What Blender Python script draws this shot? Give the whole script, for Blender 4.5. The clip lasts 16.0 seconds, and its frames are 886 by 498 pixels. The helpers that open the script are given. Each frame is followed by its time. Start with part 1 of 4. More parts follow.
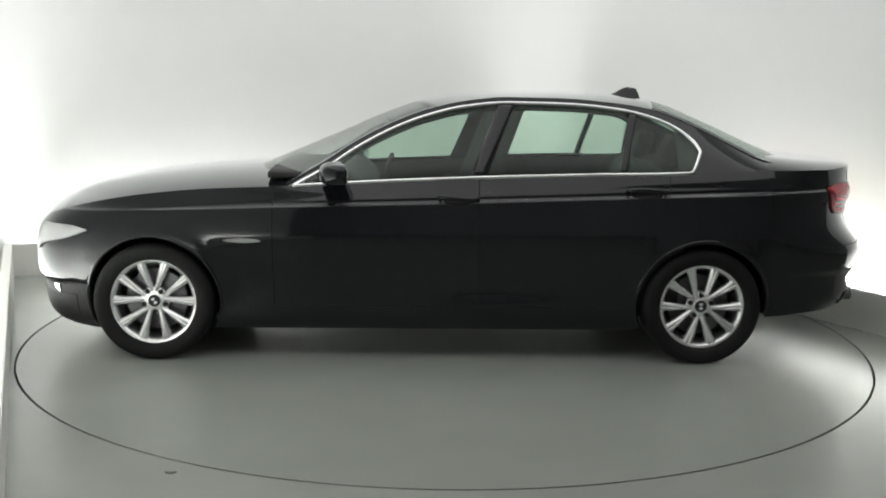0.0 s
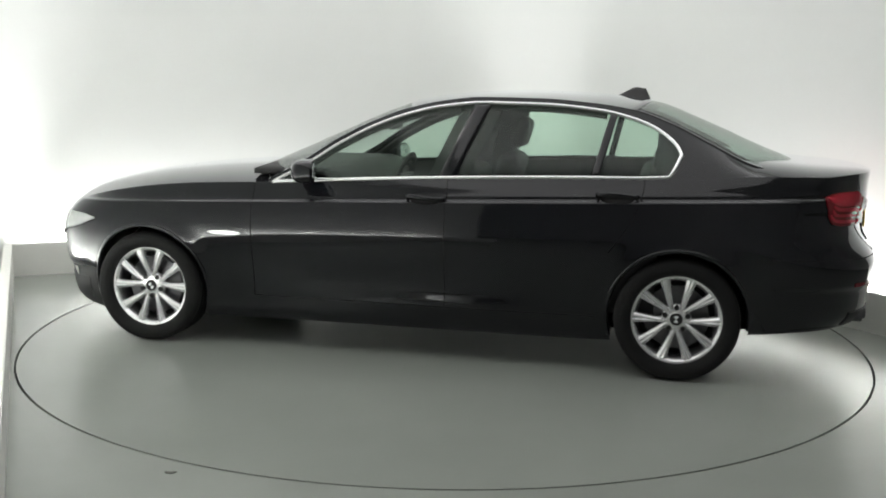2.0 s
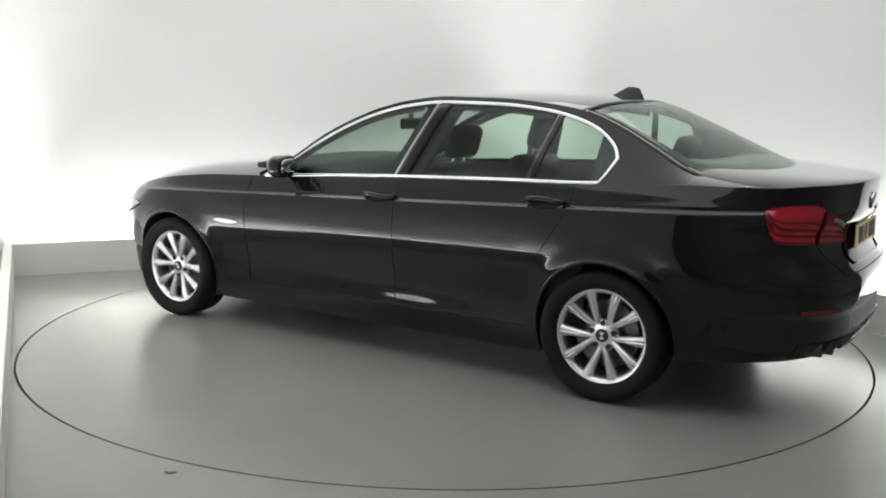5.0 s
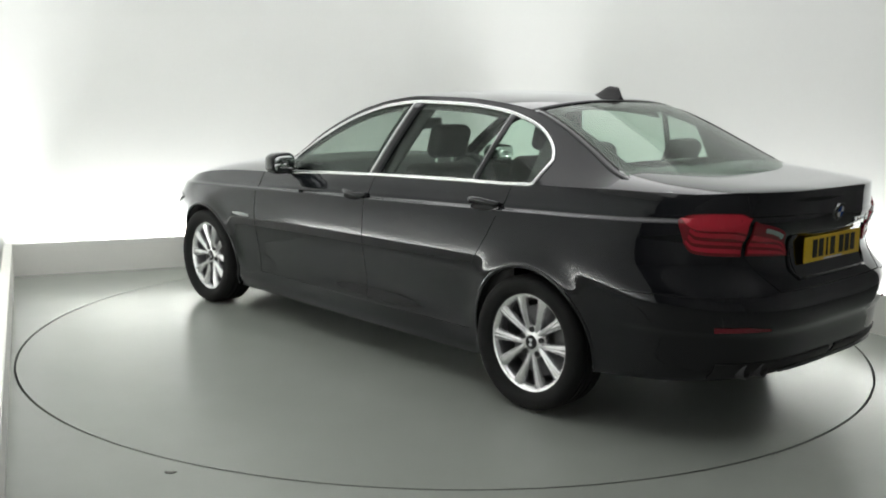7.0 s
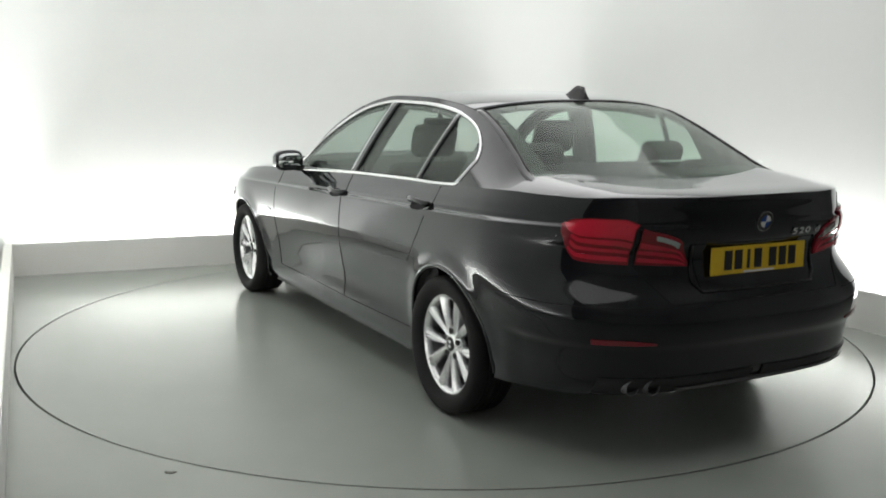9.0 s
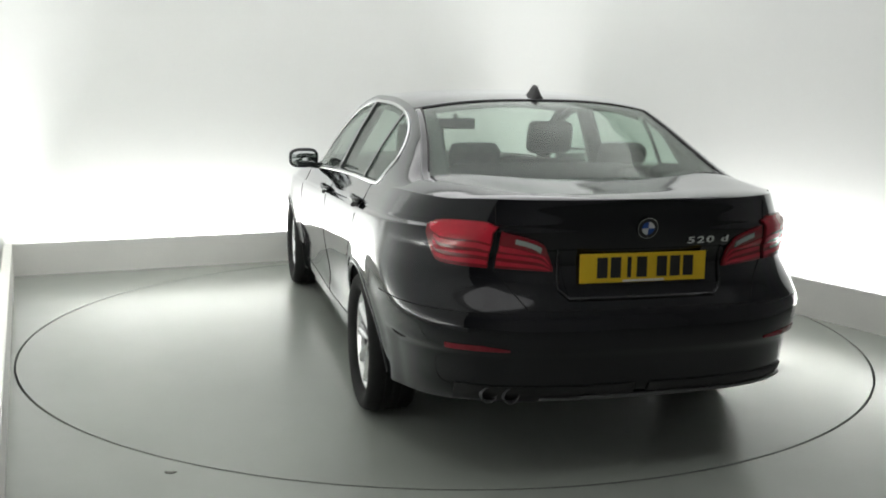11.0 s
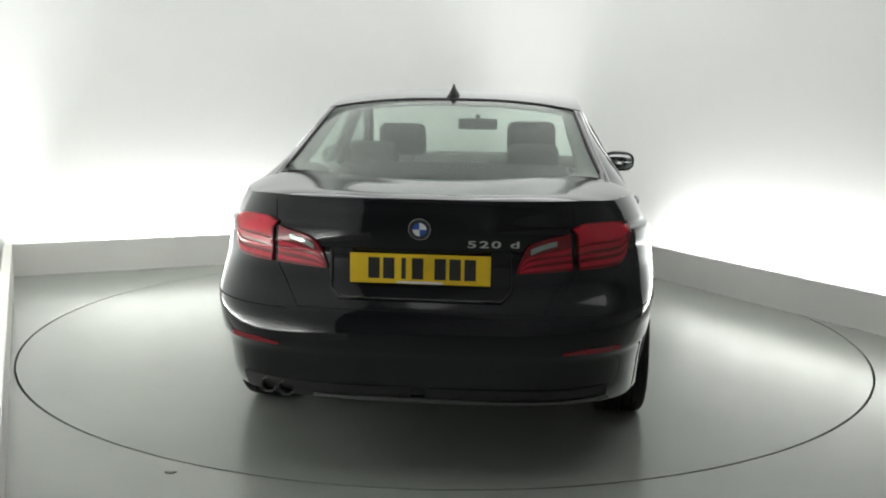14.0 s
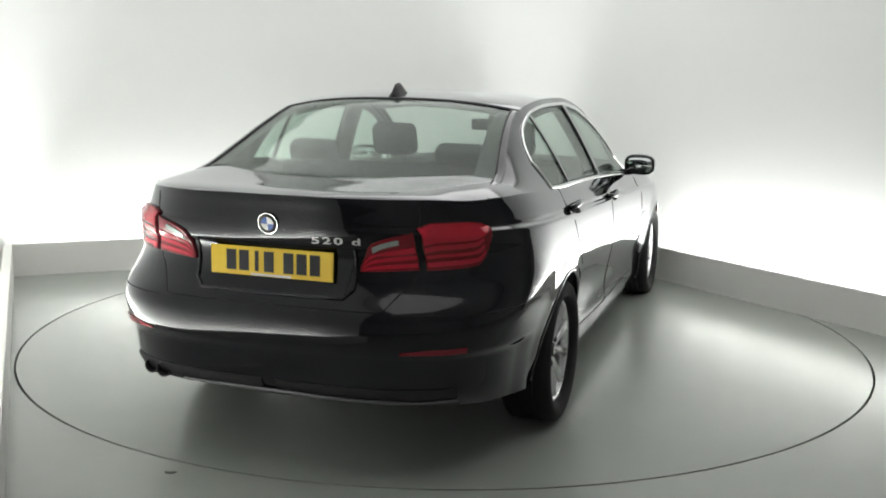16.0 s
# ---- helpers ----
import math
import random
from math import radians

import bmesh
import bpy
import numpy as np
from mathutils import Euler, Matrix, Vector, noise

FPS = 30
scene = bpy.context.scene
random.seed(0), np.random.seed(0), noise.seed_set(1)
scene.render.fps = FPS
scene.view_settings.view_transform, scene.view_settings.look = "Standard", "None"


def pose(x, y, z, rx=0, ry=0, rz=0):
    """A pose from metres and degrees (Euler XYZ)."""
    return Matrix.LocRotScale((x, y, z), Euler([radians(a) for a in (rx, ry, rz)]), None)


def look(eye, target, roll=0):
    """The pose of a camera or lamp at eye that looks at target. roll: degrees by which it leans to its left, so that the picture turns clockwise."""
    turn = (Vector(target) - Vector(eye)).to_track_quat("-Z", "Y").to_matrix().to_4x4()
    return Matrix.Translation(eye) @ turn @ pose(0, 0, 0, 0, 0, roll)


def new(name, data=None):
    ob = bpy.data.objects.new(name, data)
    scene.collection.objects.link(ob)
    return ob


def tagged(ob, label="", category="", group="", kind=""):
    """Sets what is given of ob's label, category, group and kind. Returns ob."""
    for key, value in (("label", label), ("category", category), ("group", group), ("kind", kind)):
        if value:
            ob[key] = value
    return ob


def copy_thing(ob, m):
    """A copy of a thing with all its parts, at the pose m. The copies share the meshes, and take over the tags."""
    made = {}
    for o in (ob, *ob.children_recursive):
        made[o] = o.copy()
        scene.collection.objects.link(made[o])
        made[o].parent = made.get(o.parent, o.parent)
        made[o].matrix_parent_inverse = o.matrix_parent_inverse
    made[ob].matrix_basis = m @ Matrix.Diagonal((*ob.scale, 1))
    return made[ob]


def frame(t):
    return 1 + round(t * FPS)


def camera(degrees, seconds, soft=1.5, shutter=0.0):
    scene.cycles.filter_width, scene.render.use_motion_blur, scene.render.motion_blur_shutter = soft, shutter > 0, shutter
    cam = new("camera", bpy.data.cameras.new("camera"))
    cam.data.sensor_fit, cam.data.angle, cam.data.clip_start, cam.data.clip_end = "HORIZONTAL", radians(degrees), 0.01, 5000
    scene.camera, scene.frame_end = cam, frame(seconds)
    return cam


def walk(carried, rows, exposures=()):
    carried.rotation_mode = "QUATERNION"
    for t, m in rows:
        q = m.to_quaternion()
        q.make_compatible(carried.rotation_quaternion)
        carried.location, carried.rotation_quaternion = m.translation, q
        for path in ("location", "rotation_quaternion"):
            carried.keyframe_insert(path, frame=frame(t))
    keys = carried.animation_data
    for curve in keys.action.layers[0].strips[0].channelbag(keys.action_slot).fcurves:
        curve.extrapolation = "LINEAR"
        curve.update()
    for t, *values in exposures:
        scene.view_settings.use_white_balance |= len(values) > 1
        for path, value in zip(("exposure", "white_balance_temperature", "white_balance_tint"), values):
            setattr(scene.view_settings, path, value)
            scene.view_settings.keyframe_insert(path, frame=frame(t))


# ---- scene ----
EYE = (0.0, -5.812, 1.468)
cam = camera(49.65, 16.0, soft=1.9)
aim = Vector(EYE) + Vector((math.sin(radians(-0.173)) * math.cos(radians(9.488)), math.cos(radians(-0.173)) * math.cos(radians(9.488)), -math.sin(radians(9.488))))
walk(cam, [(0.0, look(EYE, aim, 0.838)), (16.0, look(EYE, aim, 0.838))])

# ---- world and lights ----
world = bpy.data.worlds.new("dark_hall")
scene.world = world
world.use_nodes = True
world.node_tree.nodes["Background"].inputs["Color"].default_value = (0.02, 0.02, 0.02, 1)
scene.view_settings.exposure = 0.0


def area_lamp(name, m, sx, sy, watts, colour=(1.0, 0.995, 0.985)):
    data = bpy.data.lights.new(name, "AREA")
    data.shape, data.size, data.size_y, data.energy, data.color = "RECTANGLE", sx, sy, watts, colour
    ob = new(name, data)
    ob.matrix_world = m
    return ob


# the plan of the booth: plinth lines on the floor
LEFT_END, CORNER_L = Vector((-0.98, -3.92)), Vector((-3.31, 1.382))
CORNER_B, RIGHT_END = Vector((0.81, 3.20)), Vector((3.05, -0.61))
RUNS = [("left", LEFT_END, CORNER_L), ("back", CORNER_L, CORNER_B), ("right", CORNER_B, RIGHT_END)]
GAP = 0.22
# of each trough light: its length, its shift along the run, watts a metre
COVES = {"left": (4.2, -0.28, 18.0), "back": (2.2, -0.78, 24.0), "right": (2.5, 0.77, 31.0)}
for name, a, b in RUNS:
    d = (b - a).normalized()
    out = Vector((-d.y, d.x))
    mid = (a + b) / 2 + out * (0.62 * GAP) + d * COVES[name][1]
    # tubes lying in the trough behind the plinth, shining up along the wall
    m = Matrix.Translation((mid.x, mid.y, 0.06)) @ Matrix(((d.x, out.x, 0, 0), (d.y, out.y, 0, 0), (0, 0, 1, 0), (0, 0, 0, 1))) @ pose(0, 0, 0, 180, 0, 0) @ pose(0, 0, 0, -14, 0, 0)
    area_lamp("cove_light_" + name, m, COVES[name][0], 0.08, COVES[name][0] * COVES[name][2])
# dim diffusing fill, added unseen under the ceiling, over the whole booth
area_lamp("ceiling_fill", pose(0.16, -0.52, 3.44, 0, 0, 23.8), 4.55, 6.1, 92.0)


# ---- materials ----
def material(name, colour, rough=0.5, metal=0.0, coat=0.0, coat_ior=1.5, grain=0.0, grain_size=40.0, stain=0.0, stain_size=1.5, bump=0.0, rough_var=0.0, spec=0.5):
    mat = bpy.data.materials.new(name)
    mat.use_nodes = True
    nt = mat.node_tree
    bs = nt.nodes["Principled BSDF"]
    bs.inputs["Base Color"].default_value = (*colour, 1)
    bs.inputs["Roughness"].default_value, bs.inputs["Metallic"].default_value = rough, metal
    bs.inputs["Coat IOR"].default_value = coat_ior
    bs.inputs["Coat Weight"].default_value, bs.inputs["Coat Roughness"].default_value = coat, 0.02
    bs.inputs["Specular IOR Level"].default_value = spec
    if grain or stain or bump or rough_var:
        co = nt.nodes.new("ShaderNodeTexCoord")
        fine, wide = nt.nodes.new("ShaderNodeTexNoise"), nt.nodes.new("ShaderNodeTexNoise")
        for n, size, detail in ((fine, grain_size, 4), (wide, stain_size, 5)):
            n.inputs["Scale"].default_value, n.inputs["Detail"].default_value = size, detail
            nt.links.new(co.outputs["Object"], n.inputs["Vector"])
        last = None
        for n, amount in ((fine, grain), (wide, stain)):
            ramp = nt.nodes.new("ShaderNodeMapRange")
            ramp.inputs["From Min"].default_value, ramp.inputs["From Max"].default_value = 0.1, 0.9
            ramp.inputs["To Min"].default_value, ramp.inputs["To Max"].default_value = 1 - amount, 1 + amount
            nt.links.new(n.outputs["Fac"], ramp.inputs["Value"])
            mul = nt.nodes.new("ShaderNodeVectorMath")
            mul.operation = "SCALE"
            if last is None:
                mul.inputs[0].default_value = colour
            else:
                nt.links.new(last.outputs["Vector"], mul.inputs[0])
            nt.links.new(ramp.outputs["Result"], mul.inputs["Scale"])
            last = mul
        nt.links.new(last.outputs["Vector"], bs.inputs["Base Color"])
        if rough_var:
            rr = nt.nodes.new("ShaderNodeMapRange")
            rr.inputs["From Min"].default_value, rr.inputs["From Max"].default_value = 0.1, 0.9
            rr.inputs["To Min"].default_value, rr.inputs["To Max"].default_value = rough - rough_var, rough + rough_var
            nt.links.new(wide.outputs["Fac"], rr.inputs["Value"])
            nt.links.new(rr.outputs["Result"], bs.inputs["Roughness"])
        if bump:
            bp = nt.nodes.new("ShaderNodeBump")
            bp.inputs["Strength"].default_value, bp.inputs["Distance"].default_value = bump, 0.002
            nt.links.new(fine.outputs["Fac"], bp.inputs["Height"])
            nt.links.new(bp.outputs["Normal"], bs.inputs["Normal"])
    return mat


def glass_material(name, tint, ior=1.5):
    mat = bpy.data.materials.new(name)
    mat.use_nodes = True
    nt = mat.node_tree
    nt.nodes.clear()
    out, mix = nt.nodes.new("ShaderNodeOutputMaterial"), nt.nodes.new("ShaderNodeMixShader")
    clear, gloss, face = nt.nodes.new("ShaderNodeBsdfTransparent"), nt.nodes.new("ShaderNodeBsdfGlossy"), nt.nodes.new("ShaderNodeLayerWeight")
    clear.inputs["Color"].default_value = (*tint, 1)
    gloss.inputs["Roughness"].default_value, face.inputs["Blend"].default_value = 0.01, 0.5
    power, scale = nt.nodes.new("ShaderNodeMath"), nt.nodes.new("ShaderNodeMath")
    power.operation, scale.operation = "POWER", "MULTIPLY_ADD"
    power.inputs[1].default_value, scale.inputs[1].default_value, scale.inputs[2].default_value = 4.6, 0.78, 0.6 * ((ior - 1) / (ior + 1)) ** 2
    nt.links.new(face.outputs["Facing"], power.inputs[0])
    nt.links.new(power.outputs[0], scale.inputs[0])
    nt.links.new(scale.outputs[0], mix.inputs["Fac"])
    nt.links.new(clear.outputs["BSDF"], mix.inputs[1])
    nt.links.new(gloss.outputs["BSDF"], mix.inputs[2])
    nt.links.new(mix.outputs["Shader"], out.inputs["Surface"])
    return mat


def paint_material(name, colour, base, power):
    """Deep gloss lacquer: a dark coat under a mirror-like skin that strengthens towards grazing."""
    mat = bpy.data.materials.new(name)
    mat.use_nodes = True
    nt = mat.node_tree
    nt.nodes.clear()
    out, mix = nt.nodes.new("ShaderNodeOutputMaterial"), nt.nodes.new("ShaderNodeMixShader")
    flat, gloss, face = nt.nodes.new("ShaderNodeBsdfDiffuse"), nt.nodes.new("ShaderNodeBsdfGlossy"), nt.nodes.new("ShaderNodeLayerWeight")
    flat.inputs["Color"].default_value = (*colour, 1)
    gloss.inputs["Color"].default_value = (0.95, 0.955, 0.97, 1)
    face.inputs["Blend"].default_value = 0.5
    co, dust, rr = nt.nodes.new("ShaderNodeTexCoord"), nt.nodes.new("ShaderNodeTexNoise"), nt.nodes.new("ShaderNodeMapRange")
    dust.inputs["Scale"].default_value, dust.inputs["Detail"].default_value = 5.0, 6.0
    rr.inputs["To Min"].default_value, rr.inputs["To Max"].default_value = 0.03, 0.09
    nt.links.new(co.outputs["Object"], dust.inputs["Vector"])
    nt.links.new(dust.outputs["Fac"], rr.inputs["Value"])
    nt.links.new(rr.outputs["Result"], gloss.inputs["Roughness"])
    rise, scale = nt.nodes.new("ShaderNodeMath"), nt.nodes.new("ShaderNodeMath")
    rise.operation, scale.operation = "POWER", "MULTIPLY_ADD"
    rise.inputs[1].default_value, scale.inputs[1].default_value, scale.inputs[2].default_value = power, 1.25, base
    scale.use_clamp = True
    nt.links.new(face.outputs["Facing"], rise.inputs[0])
    nt.links.new(rise.outputs[0], scale.inputs[0])
    nt.links.new(scale.outputs[0], mix.inputs["Fac"])
    nt.links.new(flat.outputs["BSDF"], mix.inputs[1])
    nt.links.new(gloss.outputs["BSDF"], mix.inputs[2])
    nt.links.new(mix.outputs["Shader"], out.inputs["Surface"])
    return mat


WALL = material("white_wall_paint", (0.80, 0.82, 0.80), 0.7, grain=0.01, stain=0.02, stain_size=0.7, bump=0.05)
CEILING = material("matt_ceiling_paint", (0.62, 0.62, 0.61), 0.85, stain=0.06)
PLINTH = material("plinth_paint", (0.80, 0.80, 0.765), 0.5, grain=0.02, grain_size=60, stain=0.05, stain_size=2.5, bump=0.1)
FLOOR = material("painted_floor", (0.308, 0.326, 0.300), 0.25, grain=0.02, grain_size=90, stain=0.10, stain_size=1.3, bump=0.06, rough_var=0.04)
TABLE = material("painted_turntable", (0.299, 0.318, 0.292), 0.24, grain=0.02, grain_size=90, stain=0.08, stain_size=1.1, bump=0.06, rough_var=0.04)
DARK = material("grey_hall_paint", (0.72, 0.72, 0.72), 0.8, stain=0.1)
STEEL = material("dark_gap", (0.02, 0.022, 0.02), 0.8, stain=0.2)
DIRT = material("floor_scuff", (0.07, 0.07, 0.06), 0.7, stain=0.3, stain_size=40)
PAINT = paint_material("black_car_paint", (0.006, 0.0065, 0.008), 0.038, 3.8)
PLASTIC = material("black_plastic", (0.012, 0.012, 0.013), 0.55, grain=0.1, grain_size=300, stain=0.1, stain_size=6)
SEAM = material("panel_gap", (0.002, 0.002, 0.002), 0.9, stain=0.1)
RUBBER = material("tyre_rubber", (0.012, 0.012, 0.012), 0.75, grain=0.15, grain_size=200, stain=0.2, stain_size=9, bump=0.3, spec=0.25)
ALLOY = material("silver_alloy", (0.84, 0.84, 0.85), 0.27, metal=0.8, grain=0.02, grain_size=200, stain=0.05, stain_size=8)
# rim alloy with the wheel's inner shade in its colour; dark steel on pipes
BARREL = material("shaded_alloy_dark_steel", (0.10, 0.10, 0.105), 0.45, metal=0.6, grain=0.1, stain=0.2, stain_size=9)
BRAKE = material("brake_steel", (0.14, 0.14, 0.145), 0.4, metal=0.9, grain=0.1, stain=0.1, stain_size=10)
CHROME = material("satin_chrome", (0.85, 0.86, 0.86), 0.16, metal=1.0, stain=0.03, stain_size=5)
CLOTH = material("dark_seat_leather", (0.018, 0.018, 0.019), 0.6, grain=0.15, grain_size=120, stain=0.1, stain_size=6, bump=0.2)
RED = material("red_lens", (0.52, 0.014, 0.034), 0.2, coat=0.3, stain=0.08, stain_size=20)
RED_DARK = material("dark_red_lens", (0.20, 0.007, 0.015), 0.2, coat=0.3, stain=0.08, stain_size=20)
LENS = material("clear_lens", (0.38, 0.39, 0.39), 0.15, metal=0.3, coat=1.0, stain=0.12, stain_size=18)
YELLOW = material("yellow_plate", (0.78, 0.52, 0.015), 0.4, grain=0.02, stain=0.04, stain_size=9)
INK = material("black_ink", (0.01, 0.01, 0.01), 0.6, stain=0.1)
WHITE = material("white_enamel", (0.75, 0.76, 0.78), 0.25, stain=0.03)
BLUE = material("blue_enamel", (0.03, 0.09, 0.35), 0.25, stain=0.03)
GLASS = glass_material("tinted_glass", (0.86, 0.93, 0.885))
SCREEN_GLASS = glass_material("clear_screen_glass", (0.945, 0.97, 0.955))
MIRROR = material("mirror_glass", (0.42, 0.44, 0.44), 0.02, metal=1.0, stain=0.02)


# ---- mesh helpers ----
def mesh_object(name, verts, faces, mat, parent=None, label="", smooth=True, normals=None):
    me = bpy.data.meshes.new(name)
    me.from_pydata([tuple(v) for v in verts], [], [tuple(f) for f in faces])
    me.materials.append(mat)
    if smooth:
        me.polygons.foreach_set("use_smooth", [True] * len(me.polygons))
    me.update()
    if normals is not None:
        me.normals_split_custom_set_from_vertices([tuple(n) for n in normals])
    ob = new(name, me)
    if parent is not None:
        ob.parent = parent
    if label:
        ob["label"] = label
    return ob


def part(name, bm, mat, parent=None, label="", smooth=True):
    me = bpy.data.meshes.new(name)
    bmesh.ops.recalc_face_normals(bm, faces=bm.faces)
    bm.to_mesh(me)
    bm.free()
    me.materials.append(mat)
    if smooth:
        me.polygons.foreach_set("use_smooth", [True] * len(me.polygons))
        me.set_sharp_from_angle(angle=radians(38))
    ob = new(name, me)
    if parent is not None:
        ob.parent = parent
    if label:
        ob["label"] = label
    return ob


def box_bm(x0, x1, y0, y1, z0, z1, bevel=0.0, seg=2):
    bm = bmesh.new()
    bmesh.ops.create_cube(bm, size=1)
    for v in bm.verts:
        v.co = Vector(((x0 + x1) / 2 + v.co.x * (x1 - x0), (y0 + y1) / 2 + v.co.y * (y1 - y0), (z0 + z1) / 2 + v.co.z * (z1 - z0)))
    if bevel:
        bmesh.ops.bevel(bm, geom=bm.edges[:], offset=bevel, segments=seg, affect="EDGES", profile=0.5)
    return bm


def prism(plan, z0, z1):
    """A solid from a plan of (x, y) points."""
    bm = bmesh.new()
    lo, hi = [bm.verts.new((x, y, z0)) for x, y in plan], [bm.verts.new((x, y, z1)) for x, y in plan]
    n = len(plan)
    for i in range(n):
        bm.faces.new((lo[i], lo[(i + 1) % n], hi[(i + 1) % n], hi[i]))
    bm.faces.new(lo[::-1]), bm.faces.new(hi)
    return bm


# ---- the booth ----
R_TABLE = 2.452


def ring_sheet(name, r, far, mat):
    """A floor with a round hole, a skirt in the hole, out to a square."""
    n = 160
    bm = bmesh.new()
    a = [2 * math.pi * i / n for i in range(n)]
    inner = [bm.verts.new((r * math.cos(t), r * math.sin(t), 0)) for t in a]
    lip = [bm.verts.new((r * math.cos(t), r * math.sin(t), -0.05)) for t in a]
    outer = []
    for t in a:
        k = far / max(abs(math.cos(t)), abs(math.sin(t)))
        outer.append(bm.verts.new((k * math.cos(t), k * math.sin(t), 0)))
    for i in range(n):
        j = (i + 1) % n
        bm.faces.new((inner[i], outer[i], outer[j], inner[j]))
        bm.faces.new((inner[i], inner[j], lip[j], lip[i]))
    return part(name, bm, mat, smooth=False)


floor = tagged(ring_sheet("floor", R_TABLE + 0.006, 9.5, FLOOR), "grey-green painted concrete floor with a satin sheen", "floor", kind="structure")
pit = tagged(part("turntable_pit", prism([(2.6 * math.cos(2 * math.pi * i / 64), 2.6 * math.sin(2 * math.pi * i / 64)) for i in range(64)], -0.12, -0.055), STEEL), "dark pit under the turntable gap", "pit", kind="structure")
bm = bmesh.new()
bmesh.ops.create_cone(bm, cap_ends=True, cap_tris=False, segments=160, radius1=R_TABLE - 0.006, radius2=R_TABLE - 0.006, depth=0.05)
bmesh.ops.translate(bm, verts=bm.verts, vec=(0, 0, -0.025))
turntable = tagged(part("turntable", bm, TABLE), "round grey-green painted turntable flush with the floor", "turntable", kind="structure")

# plinth boards along the three sides
for name, a, b in RUNS:
    d = (b - a).normalized()
    out = Vector((-d.y, d.x))
    length = (b - a).length
    e0 = 0.06 if name == "back" else 0.0
    plan = [a - d * e0, b + d * (0.06 if name == "back" else 0.0), b + d * (0.06 if name == "back" else 0.0) + out * 0.06, a - d * e0 + out * 0.06]
    if name == "left":
        plan = [a, b - d * 0.004, b - d * 0.004 + out * 0.06, a + out * 0.06]
    if name == "right":
        plan = [a + d * 0.02, b, b + out * 0.06, a + d * 0.02 + out * 0.06]
    bm = prism([(p.x, p.y) for p in plan], 0.0, 0.25)
    bmesh.ops.bevel(bm, geom=[e for e in bm.edges if all(v.co.z > 0.2 for v in e.verts)], offset=0.004, segments=2, affect="EDGES")
    tagged(part("plinth_" + name, bm, PLINTH), "low off-white painted plinth board hiding the wall lights", "plinth", kind="structure")

# wall behind the trough, with rounded corners
line = []
outs = []
for name, a, b in RUNS:
    d = (b - a).normalized()
    outs.append(Vector((-d.y, d.x)))
corner_radii = (0.60, 0.75)


def offset_corner(p, n1, n2, k):
    h = (n1 + n2).normalized()
    return p + h * (k / h.dot(n1))


def wall_line(k):
    pts = [LEFT_END + outs[0] * k]
    for c, n1, n2, corner_r in ((CORNER_L, outs[0], outs[1], corner_radii[0]), (CORNER_B, outs[1], outs[2], corner_radii[1])):
        h = (n1 + n2).normalized()
        centre = c + h * ((GAP - corner_r) / h.dot(n1))
        r = corner_r + k - GAP
        a1, a2 = math.atan2(n1.y, n1.x), math.atan2(n2.y, n2.x)
        while a2 - a1 > math.pi:
            a2 -= 2 * math.pi
        while a2 - a1 < -math.pi:
            a2 += 2 * math.pi
        for i in range(13):
            t = a1 + (a2 - a1) * i / 12
            pts.append(centre + Vector((math.cos(t), math.sin(t))) * r)
    pts.append(RIGHT_END + outs[2] * k)
    return pts


WALL_H = 3.5
inner, outer = wall_line(GAP), wall_line(GAP + 0.12)
bm = bmesh.new()
cols = [[bm.verts.new((p.x, p.y, z)) for p, z in ((i, 0.0), (i, WALL_H), (o, WALL_H), (o, 0.0))] for i, o in zip(inner, outer)]
for c1, c2 in zip(cols, cols[1:]):
    for k in range(4):
        bm.faces.new((c1[k], c1[(k + 1) % 4], c2[(k + 1) % 4], c2[k]))
bm.faces.new(cols[0]), bm.faces.new(cols[-1])
tagged(part("wall_booth", bm, WALL), "white painted wall lit from below with rounded corners", "wall", kind="structure")
# ceiling over the booth, and the dark hall round the camera
bm = prism([(p.x, p.y) for p in outer], WALL_H + 0.002, WALL_H + 0.10)
tagged(part("ceiling", bm, CEILING, smooth=False), "off-white painted ceiling", "ceiling", kind="structure")
for name, b in (("wall_hall_front", (-6, 6.4, -7.6, -7.4, 0, 3.8)), ("wall_hall_left", (-6, -5.8, -7.4, 6, 0, 3.8)), ("wall_hall_right", (6.2, 6.4, -7.4, 6, 0, 3.8)), ("wall_hall_back", (-5.8, 6.2, 5.8, 6, 0, 3.8)), ("ceiling_hall", (-6, 6.4, -7.6, 6, 3.81, 3.9))):
    tagged(part(name, box_bm(*b), DARK, smooth=False), "plain grey hall wall, unlit", "ceiling" if "ceiling" in name else "wall", kind="structure")

# ---- the car: x runs forward from the front axle, y to its left, z up ----
OX, OY = -1.5875, 0.1367      # the turning centre in the car's own plan
car = tagged(new("car"), "black four-door saloon car with silver alloy wheels on the turntable", "car")


def shift(v):
    return (v[0] - OX, v[1] - OY, v[2])


